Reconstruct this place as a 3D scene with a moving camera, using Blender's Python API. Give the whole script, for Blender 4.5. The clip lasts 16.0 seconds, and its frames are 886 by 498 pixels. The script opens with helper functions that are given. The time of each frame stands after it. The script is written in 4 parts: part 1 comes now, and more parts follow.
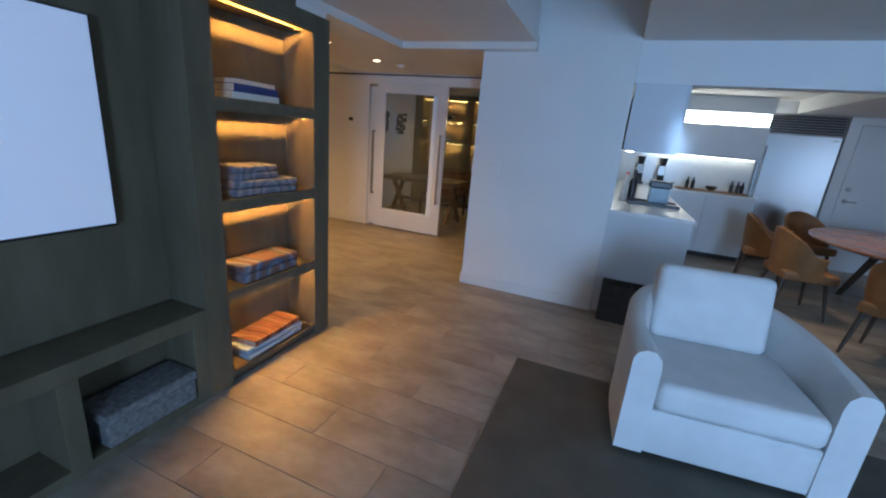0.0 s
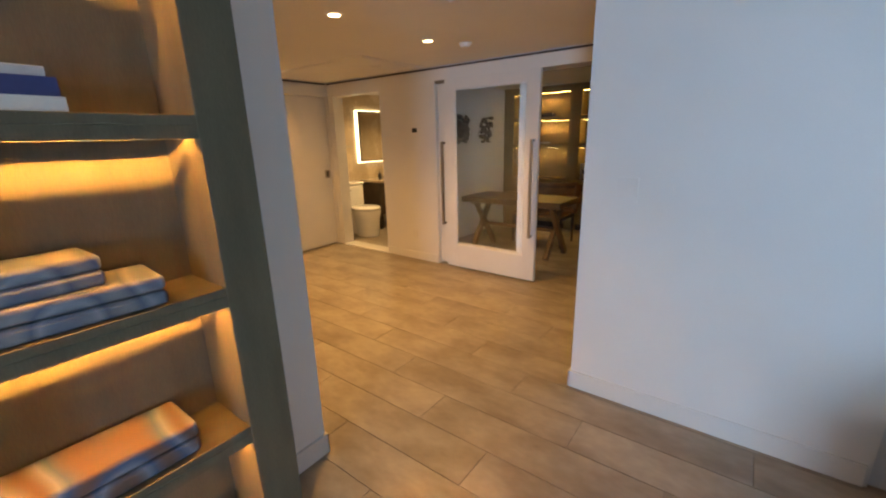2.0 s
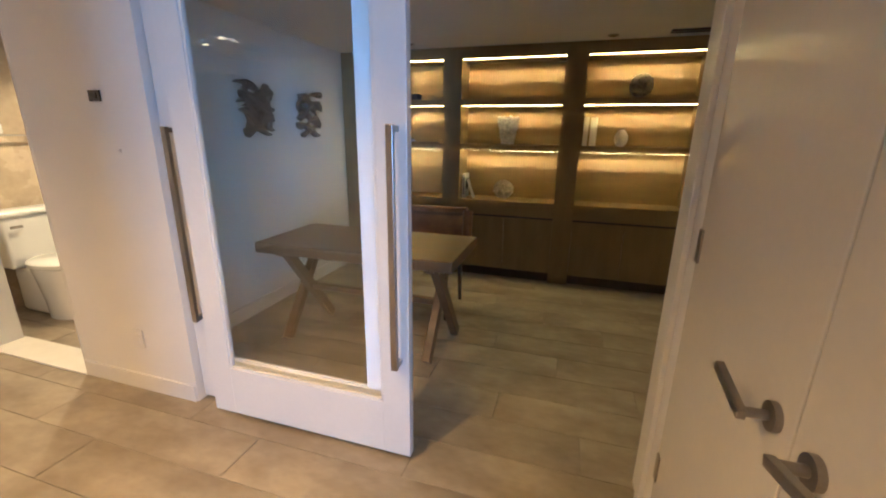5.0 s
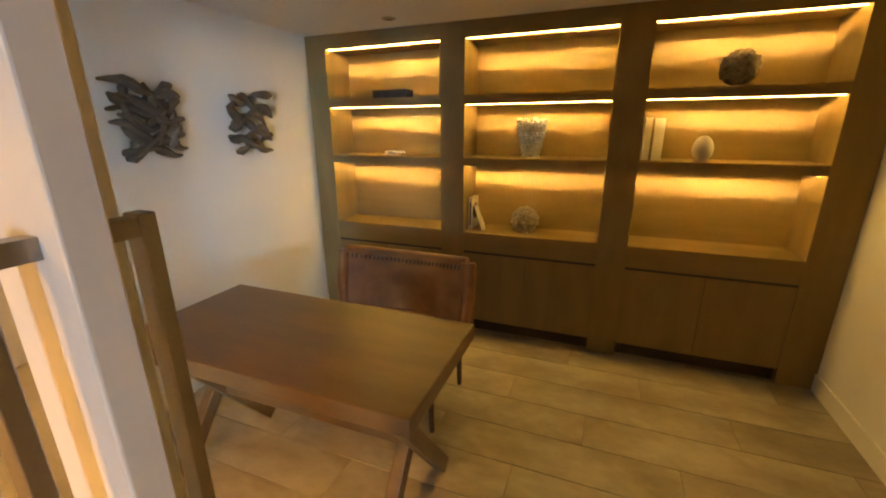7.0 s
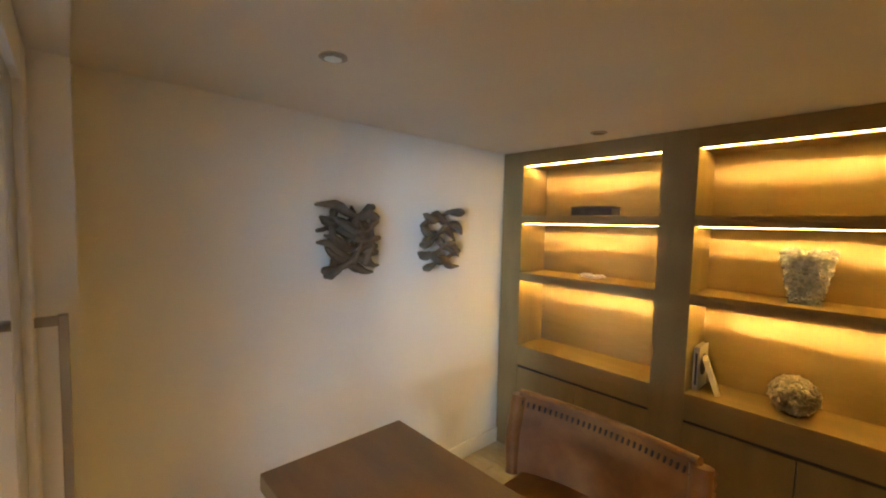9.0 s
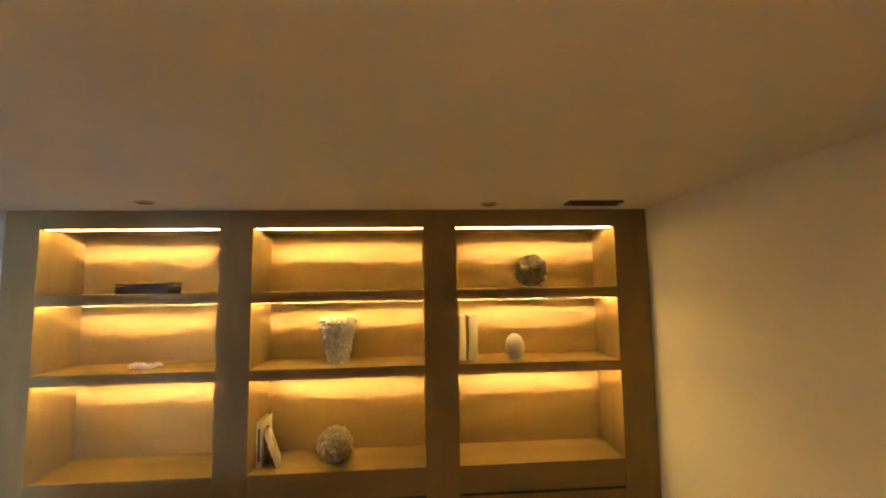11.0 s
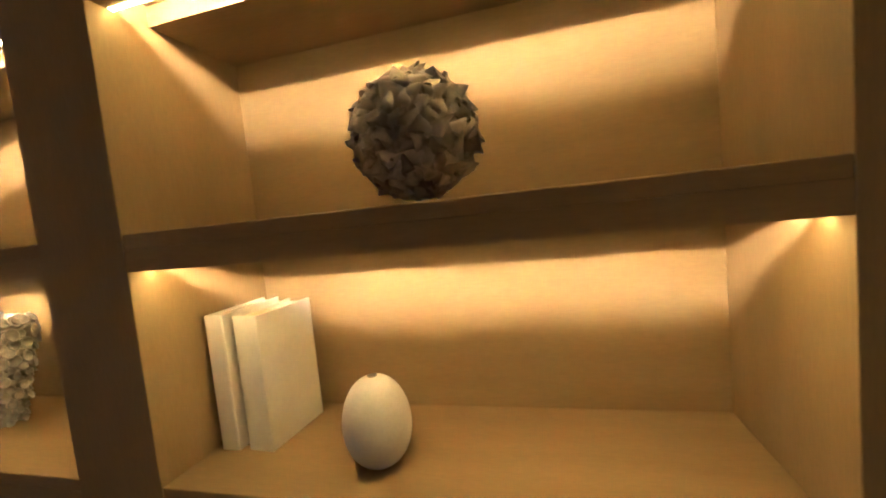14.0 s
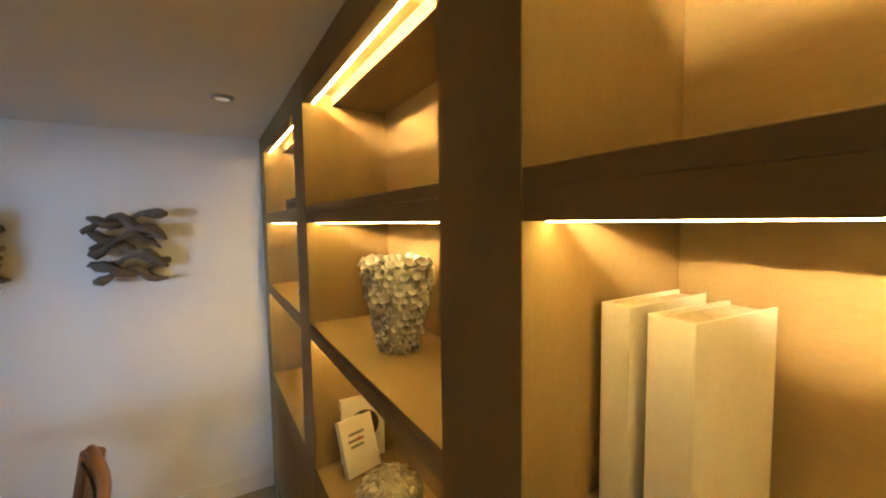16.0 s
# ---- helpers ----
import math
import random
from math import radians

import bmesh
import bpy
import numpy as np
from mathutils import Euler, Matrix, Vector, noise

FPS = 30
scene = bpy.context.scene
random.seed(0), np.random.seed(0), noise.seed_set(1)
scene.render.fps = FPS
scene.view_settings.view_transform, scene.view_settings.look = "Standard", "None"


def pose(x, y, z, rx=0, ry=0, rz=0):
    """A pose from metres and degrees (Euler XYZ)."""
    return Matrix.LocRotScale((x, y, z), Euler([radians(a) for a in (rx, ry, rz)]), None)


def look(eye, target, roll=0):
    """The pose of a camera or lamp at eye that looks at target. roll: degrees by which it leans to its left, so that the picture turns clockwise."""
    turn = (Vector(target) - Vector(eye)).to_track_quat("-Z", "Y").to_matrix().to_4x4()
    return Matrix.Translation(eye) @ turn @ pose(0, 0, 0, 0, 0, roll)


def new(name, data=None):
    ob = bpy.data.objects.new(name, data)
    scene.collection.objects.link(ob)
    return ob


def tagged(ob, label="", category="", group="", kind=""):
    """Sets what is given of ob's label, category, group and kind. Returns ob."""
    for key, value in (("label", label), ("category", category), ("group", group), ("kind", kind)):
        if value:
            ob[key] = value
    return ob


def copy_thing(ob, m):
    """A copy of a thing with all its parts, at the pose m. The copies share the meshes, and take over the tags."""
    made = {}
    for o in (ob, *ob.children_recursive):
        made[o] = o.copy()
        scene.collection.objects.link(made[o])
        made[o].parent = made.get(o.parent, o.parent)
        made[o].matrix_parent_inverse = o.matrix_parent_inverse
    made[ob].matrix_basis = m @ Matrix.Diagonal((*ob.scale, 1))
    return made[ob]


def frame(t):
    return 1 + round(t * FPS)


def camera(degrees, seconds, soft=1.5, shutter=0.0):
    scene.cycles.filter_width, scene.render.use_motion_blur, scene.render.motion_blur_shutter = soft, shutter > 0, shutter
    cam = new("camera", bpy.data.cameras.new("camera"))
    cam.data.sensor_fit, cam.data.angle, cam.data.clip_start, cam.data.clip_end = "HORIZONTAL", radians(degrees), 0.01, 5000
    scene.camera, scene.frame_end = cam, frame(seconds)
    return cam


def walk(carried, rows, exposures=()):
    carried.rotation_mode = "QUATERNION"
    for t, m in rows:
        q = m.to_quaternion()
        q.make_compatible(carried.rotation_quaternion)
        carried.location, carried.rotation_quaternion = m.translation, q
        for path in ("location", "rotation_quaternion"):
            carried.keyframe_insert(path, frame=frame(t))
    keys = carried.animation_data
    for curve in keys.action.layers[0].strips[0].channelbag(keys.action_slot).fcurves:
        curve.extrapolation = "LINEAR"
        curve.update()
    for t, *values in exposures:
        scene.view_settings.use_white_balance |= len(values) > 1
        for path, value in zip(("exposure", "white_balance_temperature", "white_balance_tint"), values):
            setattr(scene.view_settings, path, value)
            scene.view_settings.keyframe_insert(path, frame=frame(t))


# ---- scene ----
cam = camera(95.2, 16.0, soft=2.1)
PATH = [
    (0, (-0.106, 0.029, 1.529), (-0.806, 1.819, 0.977), 5.0),
    (0.5, (-0.118, 0.449, 1.536), (-0.73, 2.282, 1.022), 1.6),
    (1, (-0.245, 0.862, 1.578), (-0.917, 2.676, 1.071), -1.7),
    (1.5, (-0.366, 1.339, 1.55), (-1.232, 3.065, 1.03), -2.6),
    (2, (-0.674, 1.699, 1.531), (-1.839, 3.234, 0.996), -1.4),
    (2.5, (-0.981, 2.011, 1.532), (-2.311, 3.411, 1.012), -1.5),
    (3, (-1.174, 2.445, 1.535), (-2.501, 3.861, 1.052), -0.5),
    (3.5, (-1.423, 2.817, 1.6), (-2.615, 4.34, 1.09), -0.1),
    (4, (-1.596, 3.246, 1.57), (-2.54, 4.94, 1.08), -0.2),
    (4.5, (-1.684, 3.696, 1.507), (-2.443, 5.48, 1.018), 0.7),
    (5, (-1.789, 4.076, 1.455), (-2.352, 5.916, 0.913), 0.8),
    (7.5, (-2.024, 5.496, 1.594), (-2.842, 7.222, 1.0), -1.4),
    (8, (-2.154, 5.601, 1.579), (-3.442, 7.015, 0.994), -1.2),
    (8.3, (-2.17, 5.616, 1.617), (-3.671, 6.818, 1.066), -1.5),
    (8.5, (-2.149, 5.644, 1.637), (-3.723, 6.783, 1.162), -1.1),
    (9, (-2.191, 5.684, 1.726), (-3.653, 7.042, 1.599), 1.3),
    (9.5, (-2.111, 5.659, 1.833), (-3.226, 7.296, 2.113), 2.9),
    (10, (-2.1, 5.623, 1.961), (-2.689, 7.457, 2.499), 2.5),
    (12.5, (-1.423, 6.679, 1.594), (-1.055, 8.572, 1.061), -0.4),
    (13, (-1.225, 7.037, 1.605), (-1.077, 8.989, 1.199), -1.3),
    (13.5, (-1.127, 7.361, 1.677), (-1.272, 9.339, 1.421), -3.2),
    (14, (-1.063, 7.663, 1.775), (-1.576, 9.589, 1.62), -5.7),
    (14.5, (-1.014, 7.858, 1.866), (-1.963, 9.617, 1.838), -4.8),
    (15, (-1.089, 7.963, 1.884), (-2.514, 9.367, 1.891), -4.8),
    (15.5, (-1.206, 7.894, 1.843), (-2.825, 9.066, 1.76), -3.8),
    (16, (-1.368, 7.85, 1.739), (-3.093, 8.852, 1.599), -0.8),
]
walk(cam, [(t, look(eye, target, roll)) for t, eye, target, roll in PATH],
     [(0, -0.1, 6200, 10), (0.5, 0.33, 9400, 13), (1.2, 0.3, 9400, 13), (2.0, 0.4, 8000, 12), (3.0, 0.55, 7300, 10), (4.0, 0.65, 6000, 8), (5.0, 0.95, 5200, 8), (7.5, 1.4, 10000, 12), (8.5, 1.5, 8800, 11), (10, 1.65, 9000, 11), (12.5, 1.35, 5800, 22), (13.5, 1.2, 5600, 22), (14.5, 1.35, 5500, 22), (16, 1.35, 7000, 12)])

# ---- world and large lights ----
world = bpy.data.worlds.new("world")
scene.world = world
world.use_nodes = True
wn = world.node_tree.nodes
sky = wn.new("ShaderNodeTexSky")
sky.sky_type, sky.sun_disc = 'NISHITA', False
sky.sun_elevation, sky.sun_rotation = radians(40), radians(200)
world.node_tree.links.new(sky.outputs[0], wn["Background"].inputs[0])
wn["Background"].inputs[1].default_value = 0.12

DAY = (0.34, 0.59, 1.0)
WARM = (1.0, 0.60, 0.20)
AMBER = (1.0, 0.50, 0.14)


def area(name, m, sx, sy, watts, col, spread=180):
    d = bpy.data.lights.new(name, 'AREA')
    d.shape, d.size, d.size_y, d.energy, d.color, d.spread = 'RECTANGLE', sx, sy, watts, col, radians(spread)
    ob = new(name, d)
    ob.matrix_world = m
    return ob


def spot(name, x, y, z, watts, col, angle=95, blend=0.7, radius=0.03):
    d = bpy.data.lights.new(name, 'SPOT')
    d.energy, d.color, d.spot_size, d.spot_blend, d.shadow_soft_size = watts, col, radians(angle), blend, radius
    ob = new(name, d)
    ob.location = (x, y, z)
    return ob


WINDOW_W, EAST_W, BED_W = 250, 36, 14
area("window_daylight", look((1.67, -3.75, 1.35), (1.67, 0, 1.30)), 1.12, 1.76, WINDOW_W, DAY)
# Added fill from an unseen east side, for kitchen brightness and fridge reflection.
area("east_fill_daylight", look((5.64, 0.2, 1.35), (0, 0.2, 1.30)), 3.0, 1.76, EAST_W, DAY)
area("bedroom_daylight", look((-6.3, 1.12, 1.4), (-6.3, 3, 1.1)), 0.85, 1.3, BED_W, (0.22, 0.58, 1.0))
for lx, ly, lw in ((-2.9, 4.5, 95), (-2.88, 3.55, 85), (-5.18, 4.42, 52), (-4.9, 3.72, 40)):
    spot("hall_downlight", lx, ly, 2.262, lw, (1.0, 0.54, 0.17), 130, 1.0)
# Fill lamp added to brighten the bathroom; it has no fitting.
spot("bath_fill_spot", -5.35, 6.35, 2.2, 80, (1.0, 0.70, 0.34), 140, 0.9)
# Spot added to make the warm patch of light on the kitchen floor.
spot("kitchen_floor_patch_spot", 1.3, 4.95, 2.38, 60, (1.0, 0.72, 0.45), 70, 0.5)
spot("dining_downlight", 2.9, 5.6, 2.20, 30, (1.0, 0.78, 0.6), 110, 0.8)


# ---- materials ----
def mat(name, col, rough=0.5, metal=0.0, vary=0.12, scale=6.0, fine=90.0, bump=0.05, dist=0.002, spec=0.5, stretch=(1, 1, 1), col2=None, rand=0.0, mid=(0.35, 0.7)):
    m = bpy.data.materials.new(name)
    m.use_nodes = True
    n, l = m.node_tree.nodes, m.node_tree.links
    b = n["Principled BSDF"]
    b.inputs["Roughness"].default_value, b.inputs["Metallic"].default_value = rough, metal
    b.inputs["Specular IOR Level"].default_value = spec
    tc, mp = n.new("ShaderNodeTexCoord"), n.new("ShaderNodeMapping")
    mp.inputs["Scale"].default_value = stretch
    l.new(tc.outputs["Object"], mp.inputs["Vector"])
    big, small = n.new("ShaderNodeTexNoise"), n.new("ShaderNodeTexNoise")
    big.inputs["Scale"].default_value, big.inputs["Detail"].default_value = scale, 5
    small.inputs["Scale"].default_value, small.inputs["Detail"].default_value = fine, 3
    for t in (big, small):
        l.new(mp.outputs[0], t.inputs["Vector"])
    ramp = n.new("ShaderNodeValToRGB")
    c2 = col2 or tuple(c * (1 - vary * 2) for c in col)
    ramp.color_ramp.elements[0].position, ramp.color_ramp.elements[1].position = mid
    ramp.color_ramp.elements[0].color, ramp.color_ramp.elements[1].color = (*c2, 1), (*col, 1)
    l.new(big.outputs["Fac"], ramp.inputs[0])
    mix = n.new("ShaderNodeMix")
    mix.data_type, mix.blend_type = 'RGBA', 'MULTIPLY'
    mix.inputs["Factor"].default_value = min(1.0, vary * 2)
    l.new(ramp.outputs[0], mix.inputs[6])
    l.new(small.outputs["Fac"], mix.inputs[7])
    out = mix.outputs[2]
    if rand:
        oi, hs = n.new("ShaderNodeObjectInfo"), n.new("ShaderNodeHueSaturation")
        mr = n.new("ShaderNodeMapRange")
        mr.inputs["To Min"].default_value, mr.inputs["To Max"].default_value = 1 - rand, 1 + rand
        l.new(oi.outputs["Random"], mr.inputs["Value"])
        l.new(mr.outputs[0], hs.inputs["Value"])
        l.new(out, hs.inputs["Color"])
        out = hs.outputs[0]
        add = n.new("ShaderNodeVectorMath")
        add.operation = 'MULTIPLY_ADD'
        add.inputs[1].default_value = (40, 40, 40)
        l.new(oi.outputs["Random"], add.inputs[0])
        l.new(mp.outputs[0], add.inputs[2])
        for t in (big, small):
            l.new(add.outputs[0], t.inputs["Vector"])
    l.new(out, b.inputs["Base Color"])
    rr = n.new("ShaderNodeMapRange")
    rr.inputs["To Min"].default_value, rr.inputs["To Max"].default_value = max(0.02, rough - 0.08), min(1, rough + 0.1)
    l.new(big.outputs["Fac"], rr.inputs["Value"])
    l.new(rr.outputs[0], b.inputs["Roughness"])
    if bump:
        bp = n.new("ShaderNodeBump")
        bp.inputs["Strength"].default_value, bp.inputs["Distance"].default_value = bump, dist
        l.new(small.outputs["Fac"], bp.inputs["Height"])
        l.new(bp.outputs[0], b.inputs["Normal"])
    return m


def glow(name, col, strength):
    m = bpy.data.materials.new(name)
    m.use_nodes = True
    b = m.node_tree.nodes["Principled BSDF"]
    b.inputs["Base Color"].default_value = (0.8, 0.8, 0.8, 1)
    b.inputs["Emission Color"].default_value, b.inputs["Emission Strength"].default_value = (*col, 1), strength
    return m


def clear(name, tint, rough=0.0):
    m = bpy.data.materials.new(name)
    m.use_nodes = True
    b = m.node_tree.nodes["Principled BSDF"]
    b.inputs["Base Color"].default_value = (*tint, 1)
    b.inputs["Transmission Weight"].default_value, b.inputs["Roughness"].default_value, b.inputs["IOR"].default_value = 1.0, rough, 1.45
    return m


def marbled(name, cols, scale=9.0):
    """Swirled bands for printed cushion covers and book jackets."""
    m = bpy.data.materials.new(name)
    m.use_nodes = True
    n, l = m.node_tree.nodes, m.node_tree.links
    tc, w, r = n.new("ShaderNodeTexCoord"), n.new("ShaderNodeTexWave"), n.new("ShaderNodeValToRGB")
    w.wave_type = 'RINGS'
    w.inputs["Scale"].default_value, w.inputs["Distortion"].default_value = scale, 5
    w.inputs["Detail"].default_value, w.inputs["Detail Scale"].default_value = 2, 1.2
    l.new(tc.outputs["Object"], w.inputs["Vector"])
    l.new(w.outputs["Fac"], r.inputs[0])
    e = r.color_ramp.elements
    e[0].color, e[1].color = (*cols[0], 1), (*cols[-1], 1)
    for i, c in enumerate(cols[1:-1]):
        e.new((i + 1) / (len(cols) - 1)).color = (*c, 1)
    l.new(r.outputs[0], n["Principled BSDF"].inputs["Base Color"])
    n["Principled BSDF"].inputs["Roughness"].default_value = 0.7
    return m


PAINT = mat("wall_paint", (0.80, 0.79, 0.77), 0.55, vary=0.03, scale=1.5, fine=160, bump=0.06)
CEIL = mat("ceiling_paint", (0.78, 0.76, 0.73), 0.8, vary=0.04, scale=1.2, fine=120, bump=0.06)
DOORPAINT = mat("door_paint", (0.78, 0.77, 0.75), 0.32, vary=0.03, scale=2, fine=60, bump=0.02)
GLOSSDOOR = mat("lacquer_paint", (0.72, 0.70, 0.66), 0.22, vary=0.03, scale=2, fine=50, bump=0.01)
OAK = mat("taupe_oak", (0.29, 0.21, 0.10), 0.8, spec=0.2, vary=0.09, scale=3.0, fine=70, bump=0.03, stretch=(0.6, 3, 3))
OAKV = mat("taupe_oak_upright", (0.29, 0.21, 0.10), 0.8, spec=0.2, vary=0.09, scale=3.0, fine=70, bump=0.03, stretch=(3, 3, 0.6))
GREYWOOD = mat("grey_limed_wood", (0.155, 0.128, 0.08), 0.75, spec=0.25, vary=0.14, scale=3.0, fine=80, bump=0.12, stretch=(3, 3, 0.6))
TILE = mat("wood_look_tile", (0.43, 0.375, 0.30), 0.40, vary=0.17, scale=2.8, fine=14, bump=0.06, stretch=(1.0, 1.7, 1), col2=(0.28, 0.235, 0.18), rand=0.07, mid=(0.34, 0.64))
GROUT = mat("tile_grout", (0.35, 0.30, 0.24), 0.85, vary=0.2)
DESKWOOD = mat("walnut_desk", (0.20, 0.115, 0.05), 0.36, vary=0.16, scale=2.6, fine=50, bump=0.1, stretch=(0.7, 4, 4))
DARKWOOD = mat("dark_legs_wood", (0.085, 0.055, 0.035), 0.45, vary=0.2, scale=6, fine=60)
LEATHER = mat("saddle_leather", (0.37, 0.165, 0.05), 0.42, vary=0.18, scale=9, fine=240, bump=0.25)
TAN = mat("tan_leather", (0.36, 0.16, 0.05), 0.5, vary=0.15, scale=7, fine=220, bump=0.2)
WHITECLOTH = mat("white_linen", (0.82, 0.81, 0.79), 0.9, vary=0.06, scale=5, fine=420, bump=0.35)
RUG = mat("grey_flatweave", (0.14, 0.125, 0.095), 0.95, vary=0.14, scale=4, fine=300, bump=0.5, dist=0.004)
STEEL = mat("brushed_steel", (0.42, 0.39, 0.36), 0.34, 1.0, vary=0.08, scale=4, fine=200, bump=0.03)
FRIDGE = mat("fridge_steel", (0.80, 0.82, 0.84), 0.24, 1.0, vary=0.05, scale=3, fine=150, bump=0.02, stretch=(1, 1, 0.1))
BLACK = mat("black_plastic", (0.02, 0.02, 0.022), 0.35, vary=0.1)
DARKGREY = mat("dark_grey_fabric", (0.075, 0.07, 0.064), 0.85, vary=0.2, scale=12, fine=300, bump=0.4)
BASKET = mat("grey_woven", (0.30, 0.29, 0.28), 0.8, vary=0.25, scale=40, fine=160, bump=0.6, dist=0.004)
PETALDARK = mat("brown_shell", (0.66, 0.57, 0.45), 0.6, vary=0.25, scale=14, fine=90, bump=0.3, rand=0.35)
PETALPALE = mat("cream_shell", (0.76, 0.68, 0.54), 0.55, vary=0.22, scale=14, fine=90, bump=0.3, rand=0.22)
CUP = mat("grey_glazed_barnacle", (0.64, 0.64, 0.63), 0.4, vary=0.15, scale=20, fine=80, bump=0.2, rand=0.18)
CERAMIC = mat("matt_ceramic", (0.56, 0.53, 0.50), 0.6, vary=0.08, scale=20, fine=200, bump=0.2)
BOOKWHITE = mat("book_jacket_cream", (0.72, 0.68, 0.60), 0.6, vary=0.06, scale=8, fine=120)
BOOKDARK = mat("book_jacket_dark", (0.05, 0.035, 0.05), 0.5, vary=0.1)
BOOKBLUE = mat("book_jacket_blue", (0.035, 0.05, 0.16), 0.45, vary=0.1)
PAPER = mat("book_pages", (0.70, 0.62, 0.47), 0.85, vary=0.12, scale=60, fine=300)
RED = mat("red_print", (0.55, 0.05, 0.03), 0.6, vary=0.1)
INK = mat("grey_print", (0.22, 0.21, 0.20), 0.7, vary=0.1)
DRIFT = mat("driftwood", (0.20, 0.165, 0.13), 0.8, vary=0.25, scale=10, fine=70, bump=0.5, dist=0.004, rand=0.2)
PORCELAIN = mat("white_porcelain", (0.80, 0.79, 0.76), 0.12, vary=0.02, bump=0)
MARBLE = mat("beige_marble", (0.58, 0.47, 0.34), 0.25, vary=0.12, scale=3.5, fine=20, bump=0.01)
QUARTZ = mat("white_quartz", (0.80, 0.79, 0.76), 0.2, vary=0.03, scale=9, fine=60, bump=0)
LACQUER = mat("white_gloss_lacquer", (0.70, 0.72, 0.74), 0.1, vary=0.02, bump=0)
VENT = mat("vent_dark_metal", (0.10, 0.08, 0.07), 0.4, 0.6, vary=0.1)
TABLETOP = mat("reddish_tabletop", (0.55, 0.27, 0.18), 0.22, vary=0.14, scale=3, fine=40, stretch=(0.6, 3, 3))
GLASS = clear("pane_glass", (0.86, 0.87, 0.85))
MIRROR = mat("mirror_silver", (0.85, 0.86, 0.85), 0.03, 1.0, vary=0.0, bump=0)
BLUEBOX = mat("pale_blue_enamel", (0.30, 0.42, 0.50), 0.35, vary=0.06)
SWIRL_A = marbled("grey_swirl_print", ((0.11, 0.13, 0.17), (0.22, 0.23, 0.25), (0.08, 0.10, 0.14), (0.20, 0.19, 0.19)), 1.5)
SWIRL_B = marbled("blue_rust_swirl_print", ((0.12, 0.07, 0.05), (0.20, 0.21, 0.25), (0.07, 0.11, 0.18), (0.15, 0.085, 0.06)), 1.5)
SWIRL_C = marbled("rust_swirl_print", ((0.10, 0.035, 0.02), (0.24, 0.10, 0.055), (0.15, 0.055, 0.03), (0.26, 0.14, 0.08)), 2.4)
SCREEN = glow("lit_screen", (0.46, 0.55, 0.90), 0.26)
LED = glow("warm_led_diffuser", (1.0, 0.70, 0.34), 620.0)
LEDSOFT = glow("warm_led_lens", (1.0, 0.69, 0.22), 42.0)
LEDKFILL = glow("amber_led_fill", (1.0, 0.47, 0.11), 200.0)
LEDK = glow("amber_led_diffuser", (1.0, 0.50, 0.13), 2600.0)
LEDW = glow("cool_led_diffuser", (0.95, 1.0, 0.93), 8.0)
LEDM = glow("mirror_led", (1.0, 0.9, 0.62), 5.0)
BULB = glow("downlight_bulb", (1.0, 0.72, 0.38), 14.0)


# ---- mesh helpers ----
def bx(bm, x0, x1, y0, y1, z0, z1, bev=0.0, seg=2):
    r = bmesh.ops.create_cube(bm, size=1)
    for v in r["verts"]:
        v.co = ((x0 + x1) / 2 + v.co.x * (x1 - x0), (y0 + y1) / 2 + v.co.y * (y1 - y0), (z0 + z1) / 2 + v.co.z * (z1 - z0))
    if bev:
        es = list({e for v in r["verts"] for e in v.link_edges})
        bmesh.ops.bevel(bm, geom=es, offset=bev, segments=seg, affect='EDGES', profile=0.5)
    return bm


def cyl(bm, p, q, r0, r1=None, n=16):
    p, q = Vector(p), Vector(q)
    r1 = r0 if r1 is None else r1
    m = Matrix.Translation((p + q) / 2) @ (q - p).to_track_quat('Z', 'Y').to_matrix().to_4x4()
    bmesh.ops.create_cone(bm, cap_ends=True, segments=n, radius1=r0, radius2=r1, depth=(q - p).length, matrix=m)
    return bm


def lathe(bm, prof, n=28, at=(0, 0, 0)):
    rings = [[bm.verts.new((at[0] + r * math.cos(2 * math.pi * i / n), at[1] + r * math.sin(2 * math.pi * i / n), at[2] + z)) for i in range(n)] for r, z in prof]
    for a, b in zip(rings, rings[1:]):
        for i in range(n):
            bm.faces.new((a[i], a[(i + 1) % n], b[(i + 1) % n], b[i]))
    bm.faces.new(rings[0][::-1])
    bm.faces.new(rings[-1])
    return bm


def tube(bm, pts, rad, n=7):
    """A round tube along points; rad is one radius or a list."""
    pts = [Vector(p) for p in pts]
    rings = []
    for i, p in enumerate(pts):
        d = (pts[min(i + 1, len(pts) - 1)] - pts[max(i - 1, 0)]).normalized()
        q = d.to_track_quat('Z', 'Y')
        r = rad[i] if isinstance(rad, list) else rad
        rings.append([bm.verts.new(p + q @ Vector((r * math.cos(2 * math.pi * k / n), r * math.sin(2 * math.pi * k / n), 0))) for k in range(n)])
    for a, b in zip(rings, rings[1:]):
        for k in range(n):
            bm.faces.new((a[k], a[(k + 1) % n], b[(k + 1) % n], b[k]))
    bm.faces.new(rings[0][::-1])
    bm.faces.new(rings[-1])
    return bm


def mesh_of(name, bm, material, smooth=False):
    me = bpy.data.meshes.new(name)
    bmesh.ops.recalc_face_normals(bm, faces=bm.faces)
    bm.to_mesh(me)
    bm.free()
    me.materials.append(material)
    if smooth:
        me.polygons.foreach_set("use_smooth", [True] * len(me.polygons))
        me.set_sharp_from_angle(angle=radians(40))
    return me


def part(name, bm, material, parent, label="", smooth=False):
    ob = new(name, mesh_of(name, bm, material, smooth))
    ob.parent = parent
    return tagged(ob, label)


